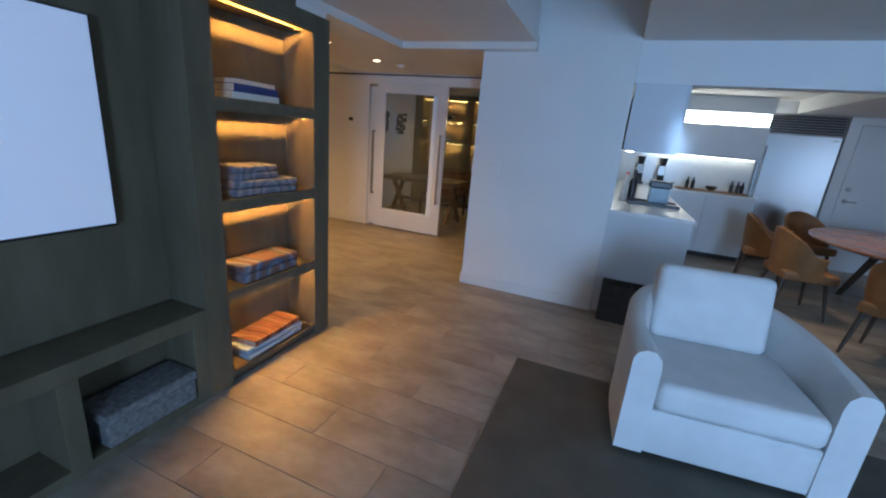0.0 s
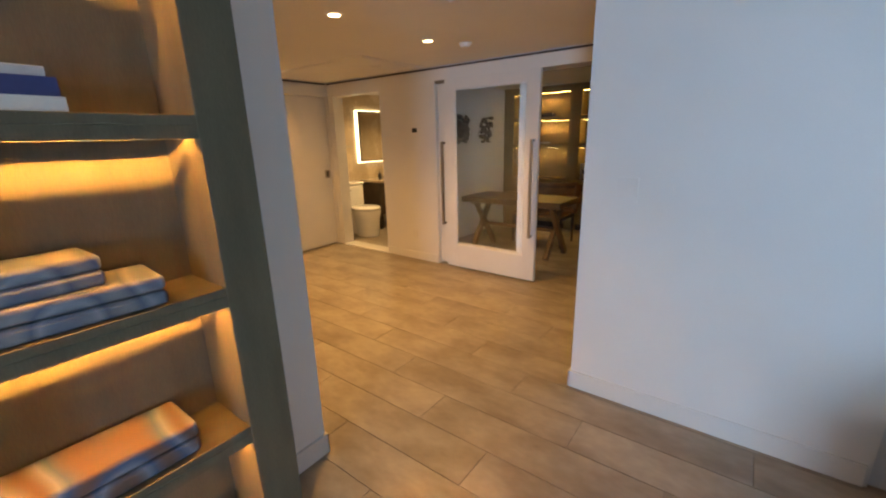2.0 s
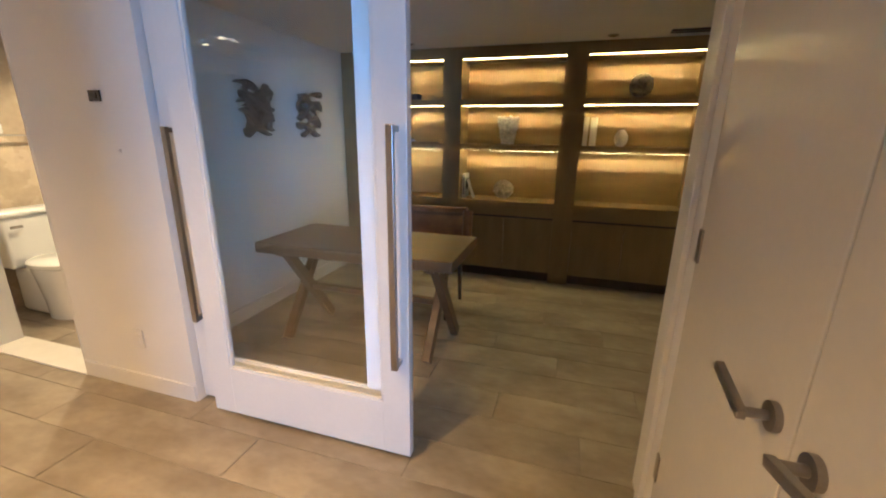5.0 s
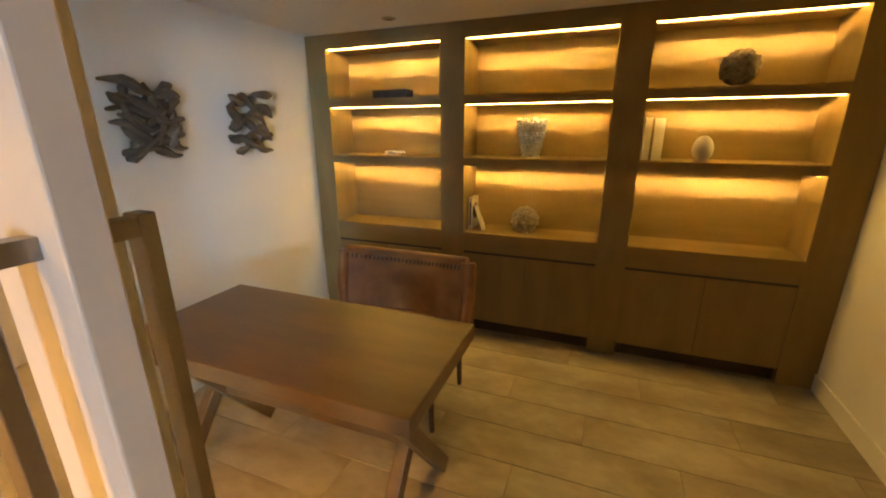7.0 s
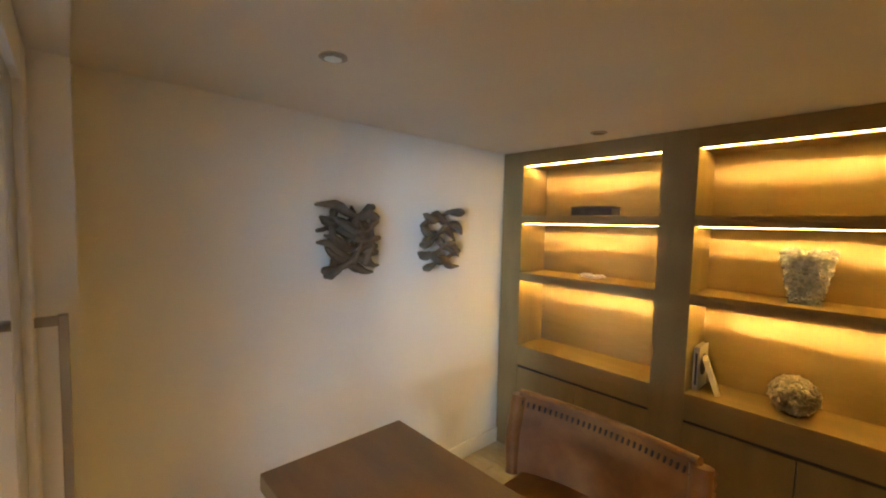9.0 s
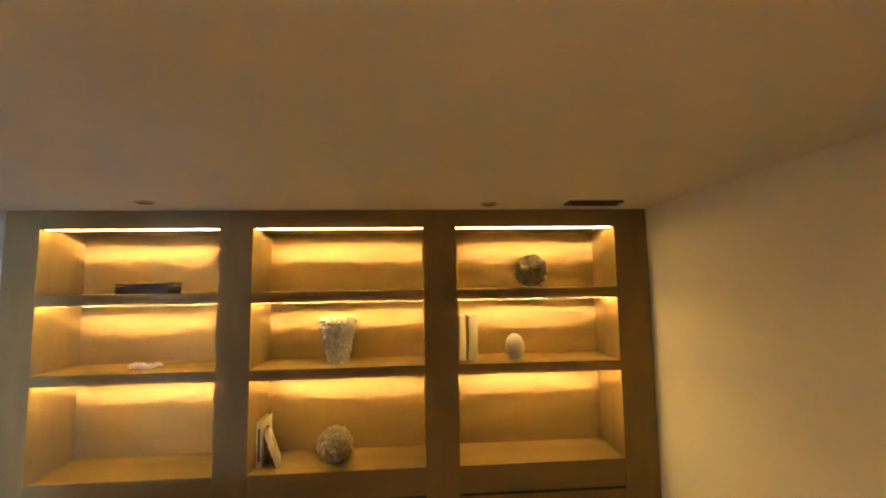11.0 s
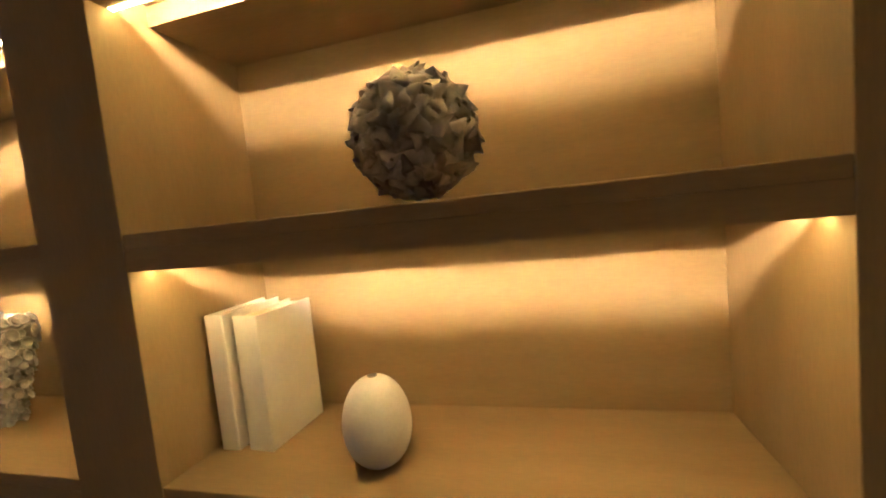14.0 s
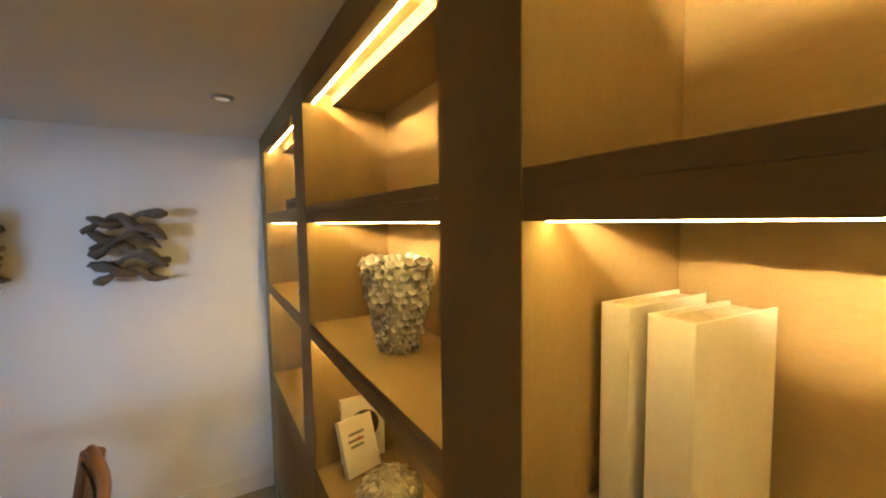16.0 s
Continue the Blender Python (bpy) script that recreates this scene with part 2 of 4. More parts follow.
def thing(name, label, category, at=(0, 0, 0), rz=0, group="", kind=""):
    ob = new(name)
    ob.empty_display_size = 0.1
    ob.matrix_basis = pose(*at, 0, 0, rz)
    return tagged(ob, label, category, group, kind)


def B(x0, x1, y0, y1, z0, z1, bev=0.0, seg=2):
    return bx(bmesh.new(), x0, x1, y0, y1, z0, z1, bev, seg)


def solid(name, boxes, material, label="", category="", bev=0.0):
    """A piece of the setting made of boxes."""
    bm = bmesh.new()
    for b in boxes:
        bx(bm, *b, bev)
    return tagged(new(name, mesh_of(name, bm, material)), label, category, kind="structure")


# ---- setting: walls ----
H, HT, HL, HO = 2.28, 2.34, 2.75, 2.265
solid("wall_pier", [(-1.40, -0.07, 3.945, 4.06, 0, HL)], PAINT, "white painted wall beside the kitchen opening")
solid("wall_closet", [(-1.40, -1.28, 4.06, 4.12, 0, H), (-1.40, -1.28, 5.42, 5.536, 0, H), (-1.40, -1.28, 4.12, 5.42, 2.10, H), (-0.75, -0.70, 4.06, 5.54, 0, H)], PAINT, "white painted wall around closet doors")
solid("wall_kitchen_side", [(-0.15, -0.07, 4.06, 7.8, 0, HL)], PAINT, "white painted wall behind the kitchen counter")
solid("wall_hall_north", [(-4.52, -3.655, 5.54, 5.70, 0, H), (-5.70, -5.45, 5.54, 5.70, 0, H), (-5.45, -4.52, 5.54, 5.70, 2.11, H), (-3.655, -0.40, 5.54, 5.70, 2.135, H), (-1.40, -0.40, 5.54, 5.70, 0, 2.135)], PAINT, "white painted wall with bath and study openings")
solid("wall_hall_west", [(-5.70, -5.545, 5.53, 5.54, 0, H), (-5.70, -5.545, 3.81, 3.93, 0, H), (-5.70, -5.545, 3.93, 5.53, 2.10, H), (-5.70, -5.545, 2.87, 3.81, 2.12, H), (-5.70, -5.545, 1.0, 2.87, 0, H)], PAINT, "white painted wall with closet and bedroom openings")
solid("wall_hall_south", [(-5.545, -2.20, 2.57, 2.69, 0, H), (-2.36, -2.20, 2.38, 2.57, 0, H)], PAINT, "white painted wall of the hall")
solid("wall_screen_side", [(-2.36, -2.20, -3.7, 2.38, 0, HT)], GREYWOOD, "grey panelled wall behind the television")
solid("wall_south", [(-2.36, 1.07, -3.84, -3.70, 0, HL), (2.27, 5.6, -3.84, -3.70, 0, HL), (1.07, 2.27, -3.84, -3.70, 0, 0.45), (1.07, 2.27, -3.84, -3.70, 2.25, HL)], PAINT, "white painted wall with a window")
solid("wall_east", [(5.6, 5.74, -3.84, -1.35, 0, HL), (5.6, 5.74, 1.75, 7.95, 0, HL), (5.6, 5.74, -1.35, 1.75, 0, 0.45), (5.6, 5.74, -1.35, 1.75, 2.25, HL)], PAINT, "white painted outer wall, unseen, with an added window opening")
solid("wall_kitchen_north", [(-0.15, 1.90, 7.8, 7.92, 0, HL), (2.88, 3.02, 7.79, 7.92, 0, HL), (4.0, 5.6, 7.79, 7.92, 0, HL), (3.02, 4.0, 7.79, 7.92, 2.12, HL), (1.90, 2.88, 8.5, 8.6, 0, HL), (1.90, 2.88, 7.8, 8.5, 2.23, HL)], PAINT, "white painted kitchen wall with a fridge recess")
solid("wall_study_west", [(-4.40, -4.185, 5.70, 8.72, 0, H)], PAINT, "white painted study wall with driftwood panels")
solid("wall_study_east", [(-0.565, -0.40, 5.70, 8.72, 0, H)], PAINT, "white painted study wall")
solid("wall_study_north", [(-4.40, -0.40, 8.62, 8.72, 0, H)], PAINT, "plain wall behind the bookcase")
solid("wall_bath", [(-6.30, -6.15, 5.58, 7.5, 0, 2.3), (-6.15, -4.40, 7.4, 7.5, 0, 2.3), (-6.15, -5.70, 5.58, 5.70, 0, 2.3)], MARBLE, "beige marble bathroom wall")
solid("wall_bedroom", [(-9.9, -9.75, 1.0, 5.2, 0, 2.4), (-9.75, -6.75, 0.95, 1.05, 0, 2.4), (-5.85, -5.7, 0.95, 1.05, 0, 2.4), (-6.75, -5.85, 0.95, 1.05, 0, 0.7), (-6.75, -5.85, 0.95, 1.05, 2.1, 2.4), (-9.75, -5.7, 5.1, 5.2, 0, 2.4)], PAINT, "white painted bedroom wall")
solid("wall_closet_back", [(-6.35, -6.30, 3.81, 5.58, 0, H), (-6.30, -5.70, 3.82, 3.88, 0, H)], PAINT, "plain back of the hall closet")

# ceilings
solid("ceiling_hall", [(-5.70, -2.20, 1.0, 5.70, H, 2.40), (-2.20, -0.90, 3.84, 3.96, H, 2.40), (-2.20, -0.545, 3.96, 5.70, H, 2.40)], CEIL, "white painted low hall ceiling")
solid("ceiling_step", [(-2.36, -0.90, -3.84, 3.84, HT, 2.85)], CEIL, "white painted recessed ceiling panel")
solid("ceiling_living", [(-0.90, -0.07, -3.84, 3.94, HL, 2.85)], CEIL, "white painted living room ceiling")
solid("ceiling_dining", [(-0.07, 5.74, -3.84, 4.0, 2.385, 2.85)], CEIL, "white painted dining and living ceiling")
solid("ceiling_kitchen", [(-0.07, 5.74, 4.14, 8.6, 2.40, 2.5)], CEIL, "white painted kitchen ceiling")
solid("beam_kitchen", [(-0.068, 5.6, 4.0, 4.14, 2.06, 2.50)], PAINT, "white painted beam over the kitchen opening")
solid("soffit_dining", [(2.2, 5.6, 5.2, 7.7, 2.22, 2.40)], CEIL, "white painted dropped soffit")
solid("ceiling_study", [(-4.40, -0.40, 5.70, 8.72, HO, 2.38)], CEIL, "white painted study ceiling")
solid("ceiling_bath", [(-6.30, -4.40, 5.58, 7.5, 2.26, 2.36)], CEIL, "white painted bathroom ceiling")
solid("ceiling_bedroom", [(-9.9, -5.7, 0.95, 5.2, 2.40, 2.5)], CEIL, "white painted bedroom ceiling")
# Solid dark strips put the shadow line below the hall ceiling into colour.
solid("shade_ceiling_line", [(-5.545, -5.53, 2.69, 5.50, 2.252, 2.268), (-5.53, -1.42, 5.525, 5.54, 2.252, 2.268)], VENT, "dark strip standing in for a shadow line under the ceiling")

# baseboards
solid("baseboard", [(-1.412, -0.085, 3.931, 3.945, 0, 0.11), (-1.414, -1.40, 3.931, 4.10, 0, 0.11), (-4.52, -3.66, 5.528, 5.54, 0, 0.10), (-2.20, -2.186, 2.40, 2.702, 0, 0.11), (-5.5, -2.186, 2.69, 2.702, 0, 0.11),
      (-4.185, -4.171, 5.72, 8.155, 0, 0.115), (-0.579, -0.565, 5.72, 8.155, 0, 0.115), (-9.75, -9.736, 1.1, 5.1, 0, 0.1)], DOORPAINT, "white painted skirting board", bev=0.003)
solid("threshold", [(-5.45, -4.52, 5.52, 5.72, 0.0, 0.014)], QUARTZ, "pale stone bathroom threshold", bev=0.003)


# ---- built-in bookcase of the study ----
def bookcase():
    t = thing("bookcase", "built-in taupe oak bookcase with nine lit compartments", "bookcase", (0, YB, 0))
    cols = ((-4.184, -4.003), (-3.055, -2.871), (-1.909, -1.719), (-0.767, -0.566))
    zs = ((0.820, 1.314), (1.373, 1.737), (1.798, 2.160))
    for a, b in cols:
        part("stile", B(a, b, 0, 0.334, 0, HO - 0.002, 0.002), OAKV, t)
    part("back_panel", B(-4.17, -0.58, 0.313, 0.333, 0.5, HO - 0.004), OAK, t)
    for (_, a), (b, _) in zip(cols, cols[1:]):
        part("top_rail", B(a, b, 0.001, 0.313, 2.196, HO - 0.002, 0.002), OAK, t)
        for z0, z1 in ((1.314, 1.373), (1.737, 1.798)):
            part("shelf", bx(B(a, b, 0.001, 0.313, z0 + 0.036, z1, 0.002), a, b, 0.001, 0.028, z0, z0 + 0.036), OAK, t)
        part("counter_shelf", B(a, b, 0.001, 0.313, 0.67, 0.820, 0.002), OAK, t)
        # Black strip stands in for the shade in the gap above the doors.
        part("gap_shade_strip", B(a, b, 0.012, 0.25, 0.65, 0.672), BLACK, t)
        m = (a + b) / 2
        for c, d in ((a + 0.001, m - 0.0015), (m + 0.0015, b - 0.001)):
            part("cabinet_door", B(c, d, 0.004, 0.026, 0.10, 0.652, 0.002), OAKV, t)
        part("toe_kick", B(a, b, 0.05, 0.07, 0, 0.10), DARKWOOD, t)
        for k in range(5):
            part("vent_slat", B(a + 0.04, b - 0.04, 0.03, 0.05, 0.012 + k * 0.017, 0.020 + k * 0.017), DARKWOOD, t)
        for z0, z1 in zs:
            top = z1 + 0.036
            part("soffit", B(a, b, 0.105, 0.313, z1, top - 0.001), OAK, t)
            if z1 > 2:
                part("front_lip", B(a, b, 0.001, 0.028, z1, 2.196), OAK, t)
            part("lip_fillet", B(a, b, 0.028, 0.0425, z1, z1 + 0.0143), OAK, t)
            part("light_strip", B(a + 0.004, b - 0.004, 0.029, 0.031, z1 + 0.0225, z1 + 0.0240), LED, t, "warm glowing light strip")
            # Bright line at the lip, with extra glow standing in for bounced light.
            part("fill_strip", B(a + 0.004, b - 0.004, 0.034, 0.042, z1 - 0.0015, z1 - 0.0003), LEDSOFT, t, "warm glowing lens line, also fill light")


YB = 8.157
bookcase()


# ---- television side of the living room ----
def media_unit():
    X = -1.935
    t = thing("media_unit", "grey limed wood media wall with lit display shelves and bench", "shelving", (X, 0, 0))
    part("upright", B(-0.26, 0, 2.235, 2.385, 0, 2.15, 0.003), GREYWOOD, t)
    part("upright", B(-0.26, 0, 1.375, 1.52, 0, 2.15, 0.003), GREYWOOD, t)
    part("back_panel", B(-0.258, -0.243, 1.52, 2.235, 0.05, 2.15), GREYWOOD, t)
    part("top_rail", B(-0.243, -0.001, 1.52, 2.235, 2.091, 2.15, 0.003), GREYWOOD, t)
    part("front_lip", B(-0.028, -0.001, 1.52, 2.235, 2.055, 2.091), GREYWOOD, t)
    for z in (1.542, 1.027, 0.516):
        part("shelf", bx(B(-0.243, -0.001, 1.52, 2.235, z + 0.036, z + 0.064, 0.002), -0.028, -0.001, 1.52, 2.235, z, z + 0.036), GREYWOOD, t)
    part("bottom_shelf", B(-0.243, -0.001, 1.52, 2.235, 0.045, 0.08, 0.002), GREYWOOD, t)
    part("plinth", B(-0.2, -0.03, 1.52, 2.235, 0, 0.045), DARKWOOD, t)
    for z in (2.055, 1.542, 1.027, 0.516):
        part("soffit", B(-0.243, -0.095, 1.52, 2.235, z, z + 0.035), GREYWOOD, t)
        part("lip_fillet", B(-0.0425, -0.028, 1.52, 2.235, z, z + 0.0143), GREYWOOD, t)
        part("light_strip", B(-0.031, -0.029, 1.524, 2.231, z + 0.0225, z + 0.0240), LEDK, t, "amber glowing light strip")
        # Added fill glow, hidden up in the recess, to lift the lower compartments.
        part("fill_strip", B(-0.090, -0.078, 1.524, 2.231, z + 0.0335, z + 0.0350), LEDKFILL, t, "hidden amber glowing fill strip")
    part("bench_top", B(-0.26, 0, -1.7, 1.375, 0.455, 0.535, 0.004), GREYWOOD, t)
    part("bench_back", B(-0.258, -0.245, -1.7, 1.375, 0.05, 0.455), GREYWOOD, t)
    part("bench_base", B(-0.245, -0.004, -1.7, 1.375, 0, 0.05, 0.003), GREYWOOD, t)
    for y in (1.30, 0.73, 0.02, -0.7, -1.45):
        part("divider", B(-0.245, -0.001, y, y + 0.075, 0.05, 0.455, 0.002), GREYWOOD, t)


media_unit()


def television():
    t = thing("television", "large wall-mounted television with a lit pale blue screen", "television", (-2.198, 0.37, 1.43))
    part("housing", B(0, 0.05, -0.775, 0.775, -0.435, 0.435, 0.006), BLACK, t)
    part("screen", B(0.05, 0.052, -0.765, 0.765, -0.422, 0.427), SCREEN, t, "glowing pale blue screen")


television()


def woven_box():
    t = thing("storage_box", "grey woven rectangular storage box in the bench niche", "box", (-2.035, 1.08, 0.05), 0)
    part("body", B(-0.10, 0.10, -0.21, 0.21, 0, 0.115, 0.012, 3), BASKET, t)
    part("lid", B(-0.108, 0.108, -0.218, 0.218, 0.117, 0.17, 0.014, 3), BASKET, t)


woven_box()


def book(name, label, at, rz, w, d, h, cover, lean=0.0, flat=False, group=""):
    """A hardback: two boards, a spine and a block of pages. w thickness, d depth, h height."""
    t = thing(name, label, "book", at, rz, group)
    t.matrix_basis = pose(*at, 0, 0, rz) @ pose(0, 0, 0, 90 if flat else 0, lean, 0)
    part("front_board", B(0, 0.004, 0, d, 0, h, 0.001), cover, t)
    part("back_board", B(w - 0.004, w, 0, d, 0, h, 0.001), cover, t)
    part("spine", B(0.004, w - 0.004, 0, 0.004, 0, h), cover, t)
    part("page_block", B(0.004, w - 0.004, 0.004, d - 0.005, 0.004, h - 0.005), PAPER, t)
    return t


def flat_book(label, x, y, z, lx, ly, h, cover, rz, group="books on the display shelves"):
    t = thing("book", label, "book", (x, y, z), rz, group)
    part("back_board", B(-lx / 2, lx / 2, -ly / 2, ly / 2, 0, 0.004, 0.001), cover, t)
    part("front_board", B(-lx / 2, lx / 2, -ly / 2, ly / 2, h - 0.004, h, 0.001), cover, t)
    part("spine", B(lx / 2 - 0.004, lx / 2, -ly / 2, ly / 2, 0.004, h - 0.004), cover, t)
    part("page_block", B(-lx / 2 + 0.006, lx / 2 - 0.004, -ly / 2 + 0.005, ly / 2 - 0.005, 0.004, h - 0.004), PAPER, t)
    return t


def cushion_pad(label, x, y, z, lx, ly, h, cover, rz):
    """A folded printed throw with a soft, sagging outline."""
    t = thing("folded_throw", label, "textile", (x, y, z), rz, "folded throws")
    for k in range(2):
        bm = B(-lx / 2, lx / 2, -ly / 2, ly / 2, k * h / 2 + 0.001, (k + 1) * h / 2, min(h / 2, 0.03) * 0.45, 4)
        for v in bm.verts:
            v.co.z += 0.004 * math.sin(v.co.y * 25 + k) * (v.co.z / h)
            v.co.x += 0.006 * math.sin(v.co.y * 18 + k * 2)
        part("fold", bm, cover, t, smooth=True)
    return t


# display shelf contents
flat_book("white hardback book lying on a shelf", -2.06, 1.80, 1.606, 0.19, 0.34, 0.035, BOOKWHITE, 4)
flat_book("dark blue hardback book on a stack", -2.06, 1.81, 1.641, 0.18, 0.31, 0.042, BOOKBLUE, 2)
flat_book("pale green hardback book on a stack", -2.06, 1.80, 1.683, 0.18, 0.29, 0.022, CERAMIC, 5)
cushion_pad("grey swirl printed folded throw on a shelf", -2.055, 1.86, 1.091, 0.20, 0.46, 0.085, SWIRL_A, -3)
cushion_pad("grey swirl printed folded throw on another throw", -2.065, 1.80, 1.177, 0.17, 0.33, 0.085, SWIRL_A, 3)
cushion_pad("blue and rust swirl printed folded throw", -2.055, 1.87, 0.58, 0.20, 0.44, 0.105, SWIRL_B, 0)
cushion_pad("blue and rust printed throw on the bottom shelf", -2.055, 1.88, 0.08, 0.21, 0.48, 0.07, BLUEBOX, 0)
flat_book("large rust red swirled book lying flat", -2.06, 1.90, 0.15, 0.20, 0.42, 0.035, SWIRL_C, 4)


# ---- shell ornaments ----
def petal_mesh(name, w, h, curl, material):
    bm = bmesh.new()
    nu, nv = 7, 5
    g = []
    for j in range(nv):
        v = j / (nv - 1)
        row = []
        for i in range(nu):
            u = i / (nu - 1) * 2 - 1
            ww = w * (0.30 + 0.75 * math.sin(math.pi * (0.12 + 0.80 * v)))
            row.append(bm.verts.new((u * ww, v * h * 0.55 - 0.2 * h + curl * abs(u) ** 2 * 0.3, h * v - curl * u * u * (0.5 + v) + 0.06 * h * math.sin(5 * u + 3 * v))))
        g.append(row)
    for j in range(nv - 1):
        for i in range(nu - 1):
            bm.faces.new((g[j][i], g[j][i + 1], g[j + 1][i + 1], g[j + 1][i]))
    bmesh.ops.solidify(bm, geom=bm.faces[:], thickness=0.0018)
    me = mesh_of(name, bm, material)
    me.polygons.foreach_set("use_smooth", [True] * len(me.polygons))
    return me


def shell_ball(label, at, radius, material, count, seed, squash=1.0):
    rng = random.Random(seed)
    t = thing("shell_ball", label, "ornament", at)
    core = bmesh.new()
    bmesh.ops.create_icosphere(core, subdivisions=3, radius=radius * 0.74, matrix=Matrix.Translation((0, 0, radius * squash)) @ Matrix.Diagonal((1, 1, squash, 1)))
    part("core", core, material, t, smooth=True)
    kinds = [petal_mesh("petal", radius * a, radius * b, radius * c, material) for a, b, c in ((0.18, 0.17, 0.17), (0.21, 0.15, 0.20), (0.16, 0.19, 0.14))]
    for i in range(count):
        z = 1 - 2 * (i + 0.5) / count
        a = i * 2.399963 + rng.uniform(-0.2, 0.2)
        r = math.sqrt(max(0, 1 - z * z))
        d = Vector((r * math.cos(a), r * math.sin(a), z))
        p = new("petal", kinds[i % 3])
        p.parent = t
        s = rng.uniform(0.8, 1.2)
        q = d.to_track_quat('Z', 'Y').to_matrix().to_4x4()
        p.matrix_basis = Matrix.Translation((d.x * radius * 0.79, d.y * radius * 0.79, radius * squash + d.z * radius * 0.79 * squash)) @ q @ pose(0, 0, 0, rng.uniform(-76, -34), rng.uniform(-22, 22), rng.uniform(0, 360)) @ Matrix.Diagonal((s, s, s, 1))
    return t


shell_ball("round dark brown shell petal ball on a shelf", (-1.250, 8.268, 1.784), 0.118, PETALDARK, 300, 3)
shell_ball("cream coral shell ball on a shelf", (-2.428, 8.275, 0.810), 0.121, PETALPALE, 240, 5, 0.94)


def barnacle_vase():
    t = thing("vase", "grey ceramic vase covered in small barnacle cups", "vase", (-2.42, 8.31, 1.3735))
    H0 = 0.235
    rad = lambda z: 0.044 + 0.038 * (z / H0) ** 0.9
    bm = bmesh.new()
    lathe(bm, [(rad(0) - 0.004, 0), (rad(0.08), 0.08), (rad(0.16), 0.16), (rad(0.22), 0.22), (rad(H0), H0), (rad(H0) - 0.012, H0), (0.04, 0.06)], 32)
    part("body", bm, CUP, t, smooth=True)
    cup = bmesh.new()
    n = 10
    prof = [(0.006, 0.0), (0.0085, 0.008), (0.0125, 0.017), (0.0105, 0.018), (0.006, 0.009), (0.001, 0.006)]
    lathe(cup, prof, n)
    me = mesh_of("barnacle_cup", cup, CUP, True)
    rng = random.Random(9)
    rows = 12
    for j in range(rows):
        z = 0.012 + j * (H0 - 0.006) / (rows - 1)
        m = int(2 * math.pi * rad(z) / 0.0225)
        for i in range(m):
            a = 2 * math.pi * (i + 0.5 * (j % 2)) / m + rng.uniform(-0.05, 0.05)
            o = new("barnacle_cup", me)
            o.parent = t
            s = rng.uniform(0.75, 1.15) * (0.85 + 0.5 * j / rows)
            up = 0.15 if j < rows - 1 else 0.9
            d = Vector((math.cos(a), math.sin(a), up)).normalized()
            zz = z + rng.uniform(-0.004, 0.004)
            o.matrix_basis = Matrix.Translation((rad(z) * math.cos(a), rad(z) * math.sin(a), zz)) @ d.to_track_quat('Z', 'Y').to_matrix().to_4x4() @ pose(0, 0, 0, rng.uniform(-14, 14), rng.uniform(-14, 14), 0) @ Matrix.Diagonal((s, s, s, 1))


barnacle_vase()


def egg():
    t = thing("egg_ornament", "matt grey-white ceramic egg with a small top hole", "ornament", (-1.366, 8.262, 1.3735))
    bm = bmesh.new()
    n = 22
    prof = []
    for i in range(n):
        a = math.pi * (0.10 + 0.86 * i / (n - 1))
        z = 0.070 - 0.072 * math.cos(a) * (1.0 if a < math.pi / 2 else 1.16)
        prof.append((0.058 * math.sin(a) ** 0.93, z))
    z0 = prof[0][1]
    lathe(bm, [(r, z - z0) for r, z in prof], 36)
    part("shell", bm, CERAMIC, t, smooth=True)
    zt = prof[-1][1] - z0
    # Black disc on the closed top imitates the shade inside the hole.
    part("hole", lathe(bmesh.new(), [(0.0085, zt + 0.0003), (0.0085, zt + 0.0012), (0.001, zt + 0.0012)], 16), BLACK, t, "black disc standing in for a shaded hole")


egg()

# study books
book("book", "tall cream hardback book standing beside the stile", (-1.700, 8.27, 1.3735), 0, 0.040, 0.165, 0.262, BOOKWHITE, group="standing books")
book("book", "thick cream hardback book standing upright", (-1.642, 8.275, 1.3735), -4, 0.055, 0.155, 0.258, BOOKWHITE, group="standing books")
disc_book = book("book", "cream hardback book with a dark round print", (-2.860, 8.25, 0.8205), 0, 0.028, 0.17, 0.245, BOOKWHITE, group="standing books")
part("round_print", cyl(bmesh.new(), (0.028, 0.085, 0.135), (0.0288, 0.085, 0.135), 0.062, n=32), BOOKDARK, disc_book, "dark round print")
part("spine_print", B(0.008, 0.02, -0.0008, 0, 0.03, 0.21), BOOKDARK, disc_book, "dark spine band")
lean = book("book", "small white book with red print leaning upright", (-2.745, 8.235, 0.8205), 16, 0.026, 0.14, 0.195, BOOKWHITE, -19, group="standing books")


def cover_print(t, x):
    bm = bmesh.new()
    for z, a, b in ((0.135, 0.03, 0.095), (0.112, 0.025, 0.09), (0.092, 0.03, 0.085)):
        bx(bm, x, x + 0.0006, a, b, z, z + 0.010)
    part("title_print", bm, INK, t, "grey title bars")
    part("emblem", cyl(bmesh.new(), (x, 0.07, 0.118), (x + 0.001, 0.07, 0.118), 0.007), RED, t, "red round emblem")


cover_print(lean, 0.026)

flatbox = thing("box", "dark grey flat decorative box on the top shelf", "box", (-3.50, 8.29, 1.7985), 2)
part("body", B(-0.14, 0.14, -0.07, 0.07, 0, 0.045, 0.004), DARKGREY, flatbox)
part("lid", B(-0.142, 0.142, -0.072, 0.072, 0.046, 0.062, 0.004), DARKGREY, flatbox)

coral = thing("coral_piece", "small white coral branch lying on a shelf", "ornament", (-3.50, 8.27, 1.3735))
cb = bmesh.new()
